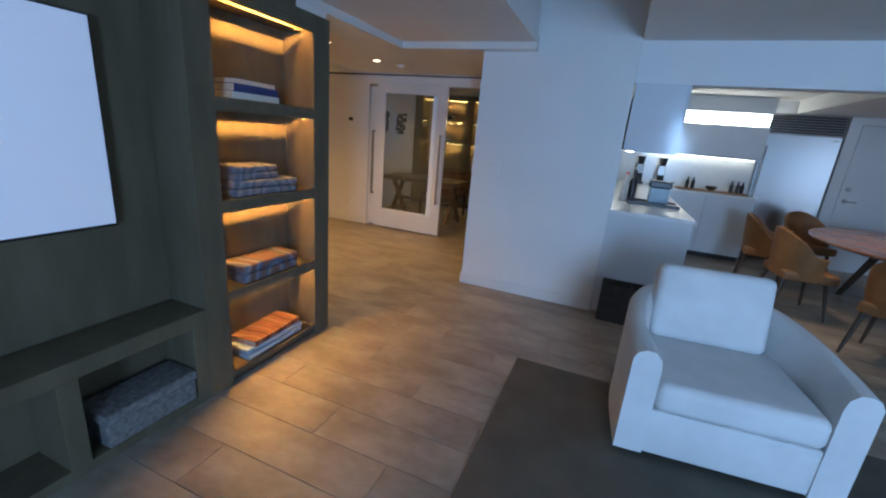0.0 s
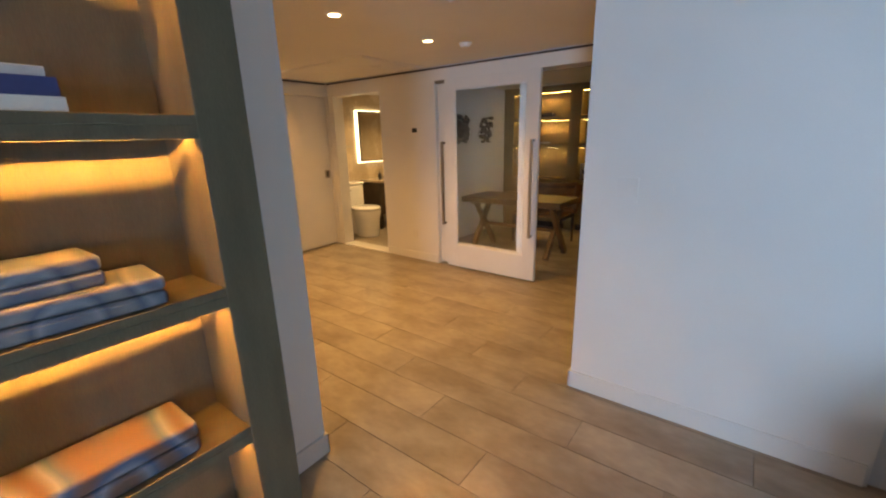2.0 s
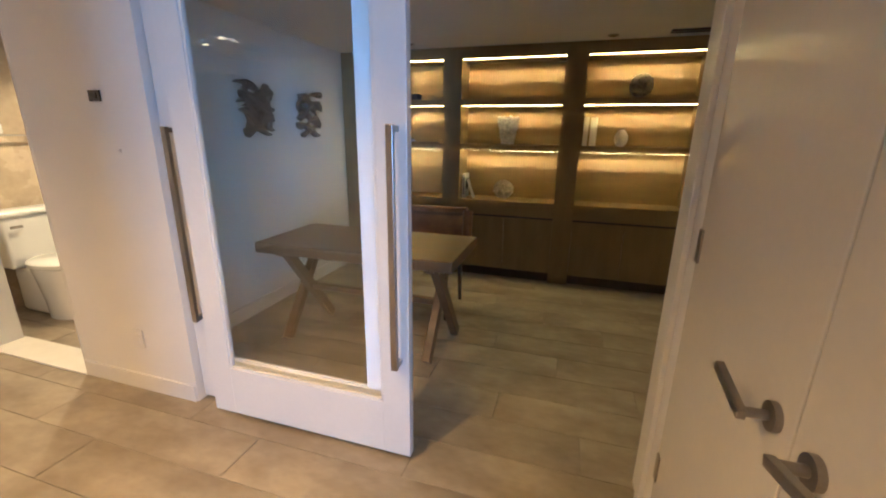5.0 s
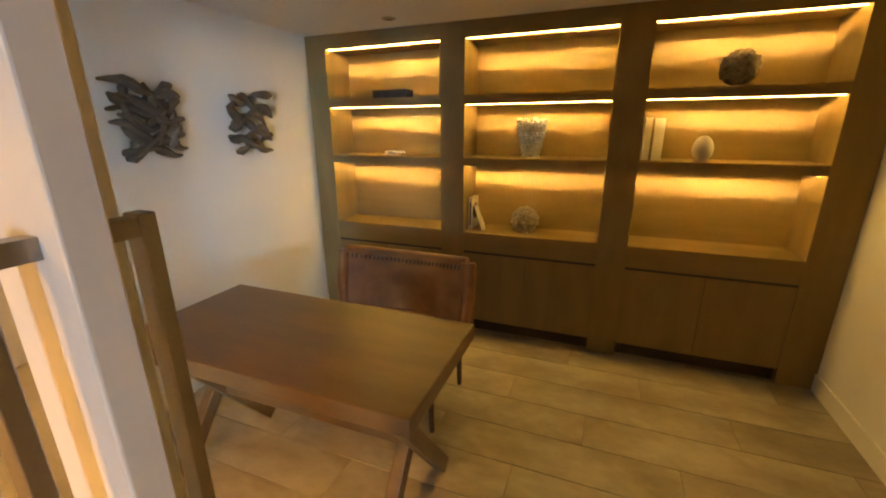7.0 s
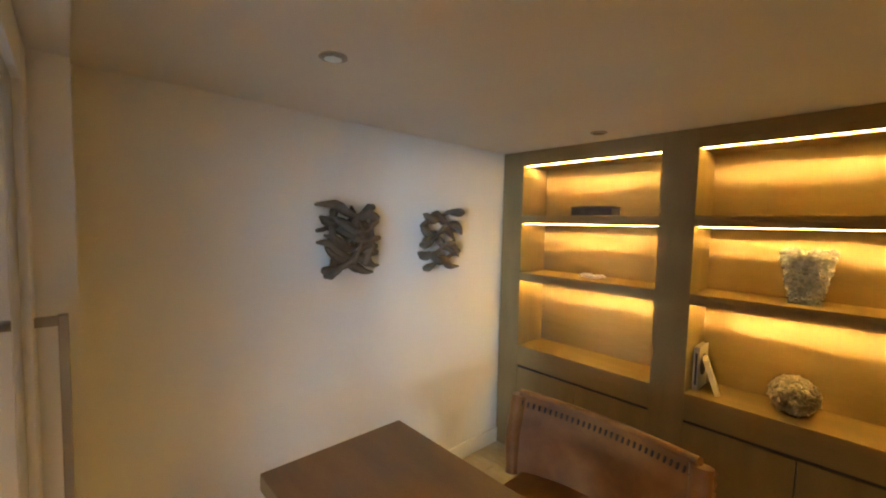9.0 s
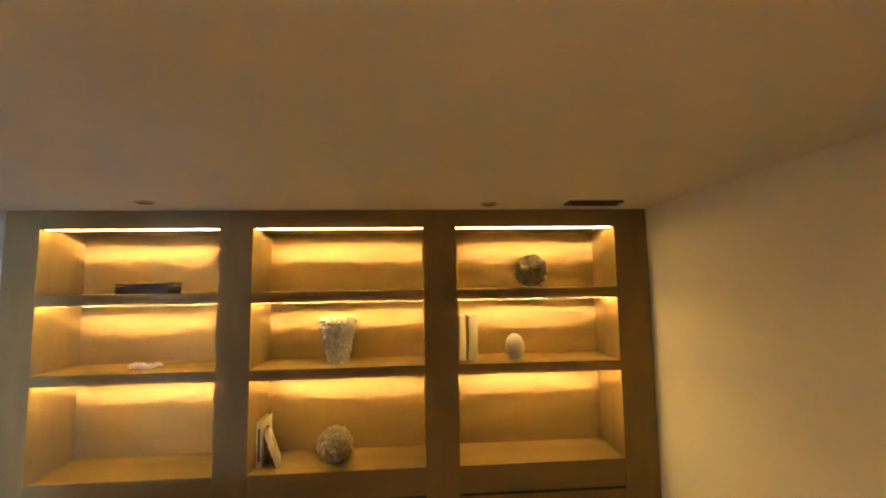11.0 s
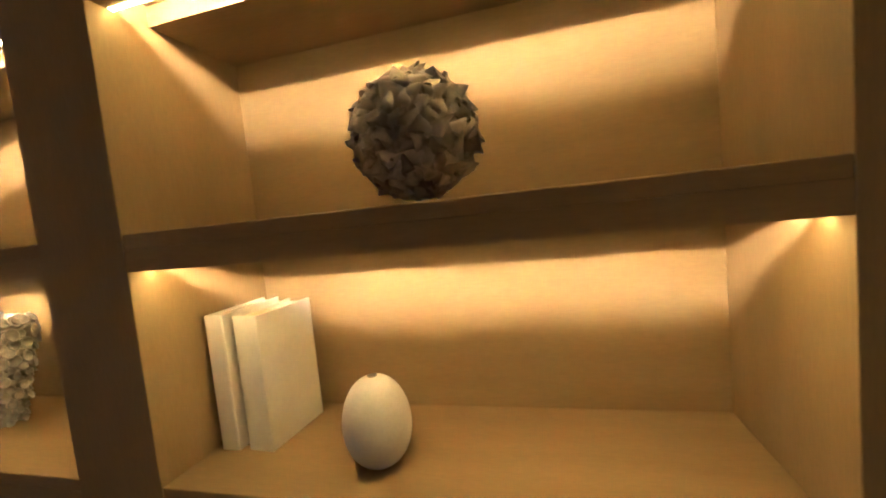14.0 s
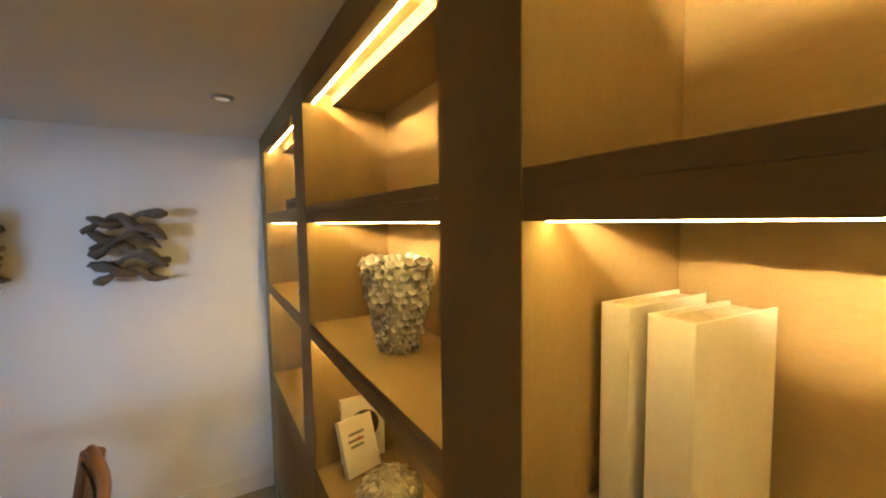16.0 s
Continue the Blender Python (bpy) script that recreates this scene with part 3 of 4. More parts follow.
for k in range(7):
    a = k * 0.9
    tube(cb, [(-0.08 + 0.02 * k, 0.02 * math.sin(a), 0.014), (-0.06 + 0.022 * k, 0.03 * math.cos(a), 0.026), (-0.03 + 0.02 * k, 0.045 * math.cos(a), 0.022 + 0.008 * math.sin(a))], [0.013, 0.011, 0.007])
part("branch", cb, CERAMIC, coral, smooth=True)


# ---- driftwood wall panels ----
def driftwood(label, y0, y1, z0, z1, seed, count, upright):
    rng = random.Random(seed)
    t = thing("driftwood_panel", label, "wall art", (-4.184, (y0 + y1) / 2, (z0 + z1) / 2), 0, "driftwood panels")
    w, h = (y1 - y0) / 2, (z1 - z0) / 2
    for k in range(count):
        horiz = not upright or k % 3 != 2
        off = (k / (count - 1) * 2 - 1) * 0.88
        ph, am = rng.uniform(0, 6.28), rng.uniform(0.02, 0.05)
        pts, rr = [], []
        n = 12
        e0, e1 = rng.uniform(0.8, 1.08), rng.uniform(0.8, 1.08)
        sl = rng.uniform(-0.35, 0.35)
        for i in range(n):
            s = -e0 + (e0 + e1) * i / (n - 1)
            wob = am * math.sin(ph + s * rng.uniform(3.2, 3.6)) + rng.uniform(-0.006, 0.006)
            if horiz:
                y, z = s * w, off * h + wob + sl * s * h * 0.5
            else:
                y, z = off * w * 0.8 + wob + sl * s * w, s * h * 0.95
            z = max(-h * 1.0, min(h, z))
            pts.append((0.048 + 0.020 * math.sin(ph * 2 + s * 3), y, z))
            rr.append(0.026 * (0.8 + 0.35 * math.sin(ph + i * 0.9)) * (0.5 if i in (0, n - 1) else 1))
        part("branch", tube(bmesh.new(), pts, rr, 8), DRIFT, t, smooth=True)


driftwood("square woven grey driftwood panel on the white wall", 6.62, 6.99, 1.44, 1.81, 4, 13, True)
driftwood("smaller square grey driftwood panel on the white wall", 7.29, 7.65, 1.435, 1.80, 8, 8, False)


# ---- study desk and chair ----
def desk():
    t = thing("desk", "walnut writing desk with crossed trestle legs", "desk", (-3.07, 6.53, 0))
    part("tabletop", B(-0.685, 0.685, -0.33, 0.335, 0.68, 0.75, 0.006), DESKWOOD, t)
    for sx in (-0.53, 0.53):
        for s in (1, -1):
            bm = B(-0.028, 0.028, -0.035, 0.035, -0.41, 0.41, 0.006)
            bmesh.ops.transform(bm, matrix=pose(sx + 0.029 * s * 0.98, 0, 0.352, s * 36.5, 0, 0), verts=bm.verts)
            for v in bm.verts:
                v.co.z = min(max(v.co.z, 0.0), 0.69)
            part("leg", bm, DESKWOOD, t)
        part("leg_cleat", B(sx - 0.03, sx + 0.03, -0.29, 0.29, 0.655, 0.69, 0.004), DESKWOOD, t)
    part("stretcher", B(-0.5, 0.5, -0.02, 0.02, 0.33, 0.375, 0.004), DESKWOOD, t)


desk()


def leather_chair():
    t = thing("leather_chair", "saddle leather desk chair with laced edges and wooden frame", "chair", (-3.01, 7.3, 0))

    def shell(w, z0, z1, y0, thick, bend, n=16):
        bm = bmesh.new()
        g = []
        for k, off in enumerate((0, thick)):
            rows = []
            for j in range(7):
                v = j / 6
                rows.append([bm.verts.new(((i / n * 2 - 1) * w * (0.96 + 0.04 * v), y0 + off + 0.05 * v - bend * (i / n * 2 - 1) ** 2, z0 + (z1 - z0) * v - 0.03 * (1 - (i / n * 2 - 1) ** 2) * v)) for i in range(n + 1)])
            g.append(rows)
        for rows in g:
            for j in range(6):
                for i in range(n):
                    bm.faces.new((rows[j][i], rows[j][i + 1], rows[j + 1][i + 1], rows[j + 1][i]))
        a, b = g
        for j in range(6):
            for i in (0, n):
                bm.faces.new((a[j][i], a[j + 1][i], b[j + 1][i], b[j][i]))
        for i in range(n):
            for j in (0, 6):
                bm.faces.new((a[j][i], a[j][i + 1], b[j][i + 1], b[j][i]))
        return bm
    part("backrest", shell(0.41, 0.46, 0.845, 0.14, 0.035, 0.10), LEATHER, t, "saddle leather sling", True)
    n = 15
    rim = [((i / n * 2 - 1) * 0.412, 0.207 - 0.10 * (i / n * 2 - 1) ** 2, 0.85 - 0.03 * (1 - (i / n * 2 - 1) ** 2)) for i in range(n + 1)]
    part("top_roll", tube(bmesh.new(), rim, 0.019, 10), LEATHER, t, "rolled leather edge", True)
    for i in range(30):
        u = (i + 0.5) / 30 * 2 - 1
        y, z = 0.152 - 0.10 * u * u + 0.046, 0.803 - 0.03 * (1 - u * u)
        # Dark bits stand in for the shaded lacing holes along the top hem.
        part("lace_mark", tube(bmesh.new(), [(u * 0.4, y - 0.016, z - 0.008), (u * 0.4 + 0.007, y - 0.020, z + 0.018)], 0.0055, 5), DARKWOOD, t)
    for sx in (-1, 1):
        bm = tube(bmesh.new(), [(sx * 0.41, 0.05, 0.44), (sx * 0.425, 0.075, 0.62), (sx * 0.418, 0.112, 0.835)], [0.034, 0.044, 0.042], 12)
        part("back_post", bm, LEATHER, t, "leather wrapped post", True)
        for i in range(9):
            z = 0.50 + i * 0.038
            # Tan lacing stitches down the post.
            part("lace_mark", tube(bmesh.new(), [(sx * 0.459, 0.062 + (z - 0.44) * 0.16 - 0.016, z), (sx * 0.463, 0.062 + (z - 0.44) * 0.16 + 0.016, z + 0.018)], 0.0045, 5), TAN, t)
    part("seat", B(-0.36, 0.36, -0.36, 0.17, 0.415, 0.465, 0.018, 4), LEATHER, t, smooth=True)
    for sx in (-0.36, 0.36):
        for y in (-0.32, 0.14):
            part("leg", cyl(bmesh.new(), (sx, y, 0), (sx * 0.97, y, 0.42), 0.014, 0.022), DARKWOOD, t, smooth=True)
        part("side_rail", B(sx - 0.018, sx + 0.018, -0.32, 0.14, 0.38, 0.415, 0.004), DARKWOOD, t)


leather_chair()


# ---- doors ----
def pull_bar(parent, x, y, z0, z1, out, off=0.052):
    """A square steel bar with two stand-offs; out is the way it stands off."""
    yb = y + out * off
    part("pull_handle", bx(bx(B(x - 0.014, x + 0.014, yb - 0.010, yb + 0.010, z0, z1, 0.002), x - 0.012, x + 0.012, min(y, yb), max(y, yb), z0 + 0.004, z0 + 0.026), x - 0.012, x + 0.012, min(y, yb), max(y, yb), z1 - 0.026, z1 - 0.004), STEEL, parent, "brushed steel pull bar")


def glazed_leaf(name, label, x0, x1, y0, y1, z0, z1, st):
    t = thing(name, label, "door", (0, 0, 0), kind="structure")
    part("door_stile", B(x0, x0 + st, y0, y1, z0, z1, 0.003), DOORPAINT, t)
    part("door_stile", B(x1 - st, x1, y0, y1, z0, z1, 0.003), DOORPAINT, t)
    part("top_rail", B(x0 + st, x1 - st, y0 + 0.001, y1 - 0.001, z1 - 0.105, z1, 0.002), DOORPAINT, t)
    part("bottom_rail", B(x0 + st, x1 - st, y0 + 0.001, y1 - 0.001, z0, z0 + 0.265, 0.002), DOORPAINT, t)
    ym = (y0 + y1) / 2
    pane = part("glass_pane", B(x0 + st, x1 - st, ym - 0.003, ym + 0.003, z0 + 0.265, z1 - 0.105), GLASS, t, "clear glass pane")
    pane.visible_shadow = False
    bm = bmesh.new()
    for a, b, c, d in ((x0 + st, x0 + st + 0.012, z0 + 0.265, z1 - 0.105), (x1 - st - 0.012, x1 - st, z0 + 0.265, z1 - 0.105), (x0 + st, x1 - st, z0 + 0.265, z0 + 0.277), (x0 + st, x1 - st, z1 - 0.117, z1 - 0.105)):
        bx(bm, a, b, y0 + 0.006, ym - 0.004, c, d)
    part("glazing_bead", bm, DOORPAINT, t)
    return t


leaf = glazed_leaf("door_study_front", "white glazed sliding door with steel pull bar", -3.49, -2.37, 5.505, 5.548, 0.022, 2.13, 0.13)
pull_bar(leaf, -2.415, 5.505, 0.50, 1.49, -1)
pull_bar(leaf, -2.415, 5.548, 0.50, 1.49, 1, 0.055)
leaf2 = glazed_leaf("door_study_rear", "white glazed sliding door parked behind another", -3.645, -2.475, 5.578, 5.618, 0.022, 2.13, 0.13)
pull_bar(leaf2, -3.56, 5.578, 0.51, 1.475, -1)
pull_bar(leaf2, -3.58, 5.618, 0.51, 1.475, 1)
solid("trim_study_track", [(-3.655, -1.40, 5.552, 5.575, 2.10, 2.134)], STEEL, "steel sliding track over the study opening")
solid("trim_study_jamb", [(-1.42, -1.401, 5.50, 5.56, 0, 2.135)], DOORPAINT, "white painted door jamb", bev=0.002)


def lever(parent, x, y, z, sx, sy, droop=0):
    """A round rose, a neck along x and a flat lever along y."""
    h = part("door_handle", cyl(bmesh.new(), (x, y, z), (x + sx * 0.012, y, z), 0.027, n=24), STEEL, parent, "brushed steel lever handle", True)
    bm = cyl(bmesh.new(), (x + sx * 0.012, y, z), (x + sx * 0.056, y, z), 0.0095)
    part("lever_neck", bm, STEEL, h, smooth=True)
    bm = B(-0.008, 0.008, -0.012, 0.125, -0.010, 0.010, 0.002)
    bmesh.ops.transform(bm, matrix=Matrix.Translation((x + sx * 0.056, y, z)) @ pose(0, 0, 0, droop * sy, 0, 0 if sy > 0 else 180), verts=bm.verts)
    part("lever_arm", bm, STEEL, h)
    return h


def closet_door(name, y0, y1, hinge_y, lev_y, sy, droop):
    t = thing(name, "white lacquered closet door with steel lever", "door", kind="structure")
    part("door_leaf", B(-1.402, -1.36, y0, y1, 0.012, 2.096, 0.003), GLOSSDOOR, t)
    lever(t, -1.402, lev_y, 0.985, -1, sy, droop)
    for z in (0.30, 1.10, 1.90):
        part("hinge", B(-1.407, -1.398, hinge_y - 0.016, hinge_y + 0.016, z, z + 0.10, 0.002), STEEL, t)


closet_door("door_closet_far", 4.772, 5.416, 5.40, 4.83, 1, 10)
closet_door("door_closet_near", 4.124, 4.768, 4.135, 4.70, -1, -14)

# hall closet sliding panels
for nm, y0, y1, x, py in (("door_hall_closet_front", 3.932, 4.86, -5.556, 4.13), ("door_hall_closet_rear", 4.80, 5.528, -5.598, 5.455)):
    t = thing(nm, "flat white sliding closet panel with square steel pull", "door", kind="structure")
    part("door_leaf", B(x - 0.036, x, y0, y1, 0.014, 2.096, 0.003), DOORPAINT, t)
    pl = part("flush_pull", B(x, x + 0.004, py - 0.042, py + 0.042, 0.99, 1.105, 0.001), STEEL, t, "square steel flush pull")
    # Raised black plate imitates the shade inside the pull's recess.
    part("recess_shade_plate", B(x + 0.004, x + 0.005, py - 0.018, py + 0.018, 1.01, 1.085), BLACK, pl)

bd = thing("door_bedroom", "white bedroom door standing open", "door", (-5.60, 3.80, 0), 3, kind="structure")
part("door_leaf", B(-0.92, 0, -0.044, 0, 0.012, 2.09, 0.003), DOORPAINT, bd)
for z in (0.24, 1.0, 1.88):
    part("hinge", B(-0.004, 0.012, -0.046, 0.004, z, z + 0.10, 0.001), STEEL, bd)
hd = part("door_handle", cyl(bmesh.new(), (-0.86, -0.044, 1.0), (-0.86, -0.056, 1.0), 0.026, n=20), STEEL, bd, "steel lever handle", True)
part("lever_arm", B(-0.865, -0.74, -0.10, -0.085, 0.99, 1.01, 0.002), STEEL, hd)
part("lever_neck", cyl(bmesh.new(), (-0.86, -0.056, 1.0), (-0.86, -0.094, 1.0), 0.009), STEEL, hd)
part("edge_strip", B(0.0005, 0.003, -0.04, -0.004, 0.02, 2.08), VENT, bd, "dark seal along the hinge edge")

fd = thing("door_far_bedroom", "white flush door with lever on the bedroom wall", "door", (-9.745, 3.85, 0), kind="structure")
part("door_leaf", B(0, 0.03, -0.42, 0.42, 0.01, 2.04, 0.003), DOORPAINT, fd)
for a, b, c, d in ((-0.50, -0.43, 0, 2.12), (0.43, 0.50, 0, 2.12), (-0.43, 0.43, 2.05, 2.12)):
    part("casing", B(0, 0.02, a, b, c, d, 0.003), DOORPAINT, fd)
fh = part("door_handle", cyl(bmesh.new(), (0.03, -0.36, 1.0), (0.045, -0.36, 1.0), 0.026), STEEL, fd)
part("lever_arm", B(0.06, 0.075, -0.365, -0.25, 0.99, 1.01, 0.002), STEEL, fh)
part("lever_neck", cyl(bmesh.new(), (0.045, -0.36, 1.0), (0.066, -0.36, 1.0), 0.009), STEEL, fh)

kd = thing("door_entry", "white flush entry door with steel lever", "door", (3.51, 7.80, 0), kind="structure")
part("door_leaf", B(-0.48, 0.48, 0, 0.045, 0.01, 2.115, 0.003), DOORPAINT, kd)
kh = part("door_handle", cyl(bmesh.new(), (-0.40, 0, 1.05), (-0.40, -0.012, 1.05), 0.03), STEEL, kd)
part("lever_arm", B(-0.405, -0.28, -0.065, -0.05, 1.04, 1.06, 0.002), STEEL, kh)
part("lever_neck", cyl(bmesh.new(), (-0.40, -0.012, 1.05), (-0.40, -0.058, 1.05), 0.009), STEEL, kh)
part("deadbolt", cyl(bmesh.new(), (-0.40, 0, 1.22), (-0.40, -0.02, 1.22), 0.03), STEEL, kd)

# casings of the hall openings
solid("trim_bath_casing", [(-5.453, -5.43, 5.532, 5.702, 0.014, 2.094), (-4.535, -4.519, 5.537, 5.70, 0.014, 2.11), (-5.453, -4.535, 5.537, 5.702, 2.095, 2.113)], DOORPAINT, "white painted door lining", bev=0.002)
solid("trim_bedroom_casing", [(-5.70, -5.540, 3.805, 3.83, 0, 2.12), (-5.70, -5.540, 2.85, 2.872, 0, 2.12), (-5.70, -5.540, 2.872, 3.805, 2.10, 2.122)], DOORPAINT, "white painted door lining", bev=0.002)

# window of the living room
w = thing("window_1", "large white framed living room window", "window", kind="structure")
for a, b, c, d in ((1.07, 1.11, 0.45, 2.25), (2.23, 2.27, 0.45, 2.25), (1.11, 2.23, 0.45, 0.49), (1.11, 2.23, 2.21, 2.25)):
    part("window_frame", B(a, b, -3.74, -3.69, c, d, 0.003), DOORPAINT, w)
# Unseen window added around the east fill lamp.
w = thing("window_2", "unseen white framed window added to brighten the dining side", "window", kind="structure")
for a, b, c, d in ((-1.35, -1.31, 0.45, 2.25), (1.71, 1.75, 0.45, 2.25), (-1.31, 1.71, 0.45, 0.49), (-1.31, 1.71, 2.21, 2.25), (0.18, 0.22, 0.49, 2.21)):
    part("window_frame", B(5.59, 5.63, a, b, c, d, 0.003), DOORPAINT, w)


# ---- hall and ceiling fittings ----
def downlight(x, y, z, lit, r=0.042):
    t = thing("downlight", "round recessed ceiling downlight" + (", lit warm" if lit else " with polished trim"), "lamp", (x, y, z), group="recessed downlights")
    bm = lathe(bmesh.new(), [(r + 0.012, 0.0), (r + 0.012, -0.004), (r, -0.007), (r - 0.003, -0.003), (r - 0.003, 0.0)], 28)
    part("trim_ring", bm, DOORPAINT if lit else STEEL, t, smooth=True)
    part("bulb", cyl(bmesh.new(), (0, 0, -0.0075), (0, 0, -0.009), r - 0.006, n=24), BULB if lit else MIRROR, t)


for x, y in ((-2.9, 4.5), (-2.88, 3.55), (-5.18, 4.42), (-4.9, 3.72), (-5.3, 3.52)):
    downlight(x, y, H, True)
downlight(-3.45, 6.34, HO, False, 0.035)
downlight(-3.32, 7.93, HO, False, 0.035)
downlight(-1.55, 8.0, HO, False, 0.035)
# Unseen fitting, added to go with the floor patch spot.
downlight(1.3, 4.95, 2.40, True)
downlight(2.9, 5.6, 2.22, True)

sm = thing("smoke_detector", "small round white smoke detector on the ceiling", "detector", (-2.74, 4.80, H))
part("base", cyl(bmesh.new(), (0, 0, -0.012), (0, 0, 0), 0.055, n=28), DOORPAINT, sm, smooth=True)
part("dome", lathe(bmesh.new(), [(0.046, -0.012), (0.044, -0.026), (0.03, -0.034), (0.005, -0.036)], 28), DOORPAINT, sm, smooth=True)

ap = thing("access_panel", "flat white ceiling access panel with a vent", "panel", (-4.55, 4.98, H))
part("panel_frame", B(-0.82, 0.82, -0.44, 0.46, -0.012, 0, 0.003), CEIL, ap)
part("panel", B(-0.79, 0.79, -0.41, 0.43, -0.018, -0.012, 0.003), CEIL, ap)
for k in range(6):
    part("vent_slat", B(0.50, 0.76, -0.02 + k * 0.05, 0.015 + k * 0.05, -0.024, -0.018), CEIL, ap)


def ceiling_vent(label, x, y, z, lx, ly, n, m):
    t = thing("ceiling_vent", label, "vent", (x, y, z))
    for a, b, c, d in ((-lx / 2, lx / 2, -ly / 2, -ly / 2 + 0.025), (-lx / 2, lx / 2, ly / 2 - 0.025, ly / 2), (-lx / 2, -lx / 2 + 0.025, -ly / 2 + 0.025, ly / 2 - 0.025), (lx / 2 - 0.025, lx / 2, -ly / 2 + 0.025, ly / 2 - 0.025)):
        part("frame", B(a, b, c, d, -0.012, 0, 0.002), m, t)
    part("backing", B(-lx / 2 + 0.025, lx / 2 - 0.025, -ly / 2 + 0.025, ly / 2 - 0.025, -0.003, 0), DARKGREY if m is VENT else CEIL, t)
    for k in range(n):
        yy = -ly / 2 + 0.03 + (k + 0.5) * (ly - 0.06) / n
        bm = B(-lx / 2 + 0.025, lx / 2 - 0.025, -0.017, 0.017, -0.0015, 0.0015)
        bmesh.ops.transform(bm, matrix=pose(0, yy, -0.014, 28, 0, 0), verts=bm.verts)
        part("slat", bm, m, t)


ceiling_vent("white louvred air vent on the study ceiling", -1.72, 5.90, HO, 0.60, 0.26, 6, DOORPAINT)
ceiling_vent("small dark grille on the hall ceiling", -4.97, 3.30, H, 0.22, 0.14, 4, VENT)
ceiling_vent("slim dark slot vent on the study ceiling", -0.98, 7.95, HO, 0.30, 0.09, 2, VENT)


def wall_plate(label, name, x, y, z, w, h, dark):
    t = thing(name, label, "switch", (x, y, z))
    part("plate", B(-w / 2, w / 2, -0.008, 0, -h / 2, h / 2, 0.002), BLACK if dark else DOORPAINT, t)
    part("rocker", B(-w / 4, w / 4, -0.012, -0.008, -h / 4, h / 4, 0.001), BLACK if dark else DOORPAINT, t)


wall_plate("small black thermostat on the white wall", "thermostat", -3.972, 5.539, 1.612, 0.075, 0.05, True)
wall_plate("white double light switch plate", "light_switch", -1.17, 3.944, 1.245, 0.10, 0.125, False)
wall_plate("white socket plate low on the wall", "wall_socket", -4.02, 5.539, 0.33, 0.075, 0.115, False)
wall_plate("tiny white sensor dot on the wall", "wall_sensor", -3.88, 5.539, 1.36, 0.018, 0.018, False)


# ---- bathroom ----
def toilet():
    t = thing("toilet", "white porcelain close-coupled toilet", "toilet", (-5.69, 6.15, 0))
    t.matrix_basis = pose(-5.69, 6.15, 0) @ Matrix.Diagonal((1.1, 1.1, 1.08, 1))
    bm = bmesh.new()
    bx(bm, -0.30, 0.10, -0.13, 0.13, 0, 0.36, 0.05, 4)
    part("pedestal", bm, PORCELAIN, t, smooth=True)
    bm = lathe(bmesh.new(), [(0.155, 0.0), (0.160, 0.12), (0.180, 0.28), (0.195, 0.37), (0.19, 0.39)], 32)
    bmesh.ops.transform(bm, matrix=pose(0.09, 0, 0) @ Matrix.Diagonal((1.2, 0.95, 1, 1)), verts=bm.verts)
    part("bowl", bm, PORCELAIN, t, smooth=True)
    bm = lathe(bmesh.new(), [(0.19, 0.392), (0.20, 0.40), (0.20, 0.425), (0.185, 0.435)], 32)
    bmesh.ops.transform(bm, matrix=pose(0.075, 0, 0) @ Matrix.Diagonal((1.2, 0.97, 1, 1)), verts=bm.verts)
    part("seat_lid", bm, PORCELAIN, t, smooth=True)
    part("tank", B(-0.36, -0.15, -0.19, 0.19, 0.36, 0.74, 0.03, 4), PORCELAIN, t, smooth=True)
    part("tank_lid", B(-0.365, -0.14, -0.20, 0.20, 0.742, 0.78, 0.012, 3), PORCELAIN, t, smooth=True)
    part("flush_lever", B(-0.14, -0.128, -0.15, -0.08, 0.66, 0.68, 0.003), STEEL, t)


toilet()
v = thing("vanity", "brown wood bathroom vanity with stone top", "cabinet", (-6.145, 6.98, 0))
part("body", B(0, 0.46, -0.42, 0.40, 0.25, 0.80, 0.004), DARKWOOD, v)
part("countertop", B(0, 0.49, -0.43, 0.41, 0.80, 0.84, 0.004), MARBLE, v)
part("door", B(0.46, 0.478, -0.41, -0.01, 0.27, 0.78, 0.003), DARKWOOD, v)
part("door", B(0.46, 0.478, 0.0, 0.39, 0.27, 0.78, 0.003), DARKWOOD, v)
part("leg", B(0.02, 0.07, -0.40, -0.35, 0, 0.25), DARKWOOD, v)
part("leg", B(0.39, 0.44, -0.40, -0.35, 0, 0.25), DARKWOOD, v)
part("leg", B(0.39, 0.44, 0.33, 0.38, 0, 0.25), DARKWOOD, v)
mi = thing("wall_mirror", "back-lit rectangular mirror with glowing edge", "mirror", (-6.145, 6.95, 1.56))
part("light_frame", B(0, 0.025, -0.41, 0.41, -0.43, 0.43), LEDM, mi, "glowing edge light")
part("frame", B(0.026, 0.05, -0.385, 0.40, -0.42, 0.42, 0.002), BLACK, mi)
part("glass", B(0.05, 0.053, -0.365, 0.385, -0.40, 0.40), MIRROR, mi)
sp = thing("soap_bottle", "small dark soap bottle on the vanity", "bottle", (-5.82, 6.72, 0.84))
part("body", lathe(bmesh.new(), [(0.03, 0), (0.032, 0.09), (0.012, 0.11), (0.012, 0.13)], 16), BLACK, sp, smooth=True)
part("pump", bx(cyl(bmesh.new(), (0, 0, 0.13), (0, 0, 0.16), 0.006), -0.006, 0.04, -0.006, 0.006, 0.155, 0.165), STEEL, sp)
tb = thing("towel_bar", "steel bar with folded white towel on the bathroom wall", "towel rail", (-6.14, 6.15, 1.40))
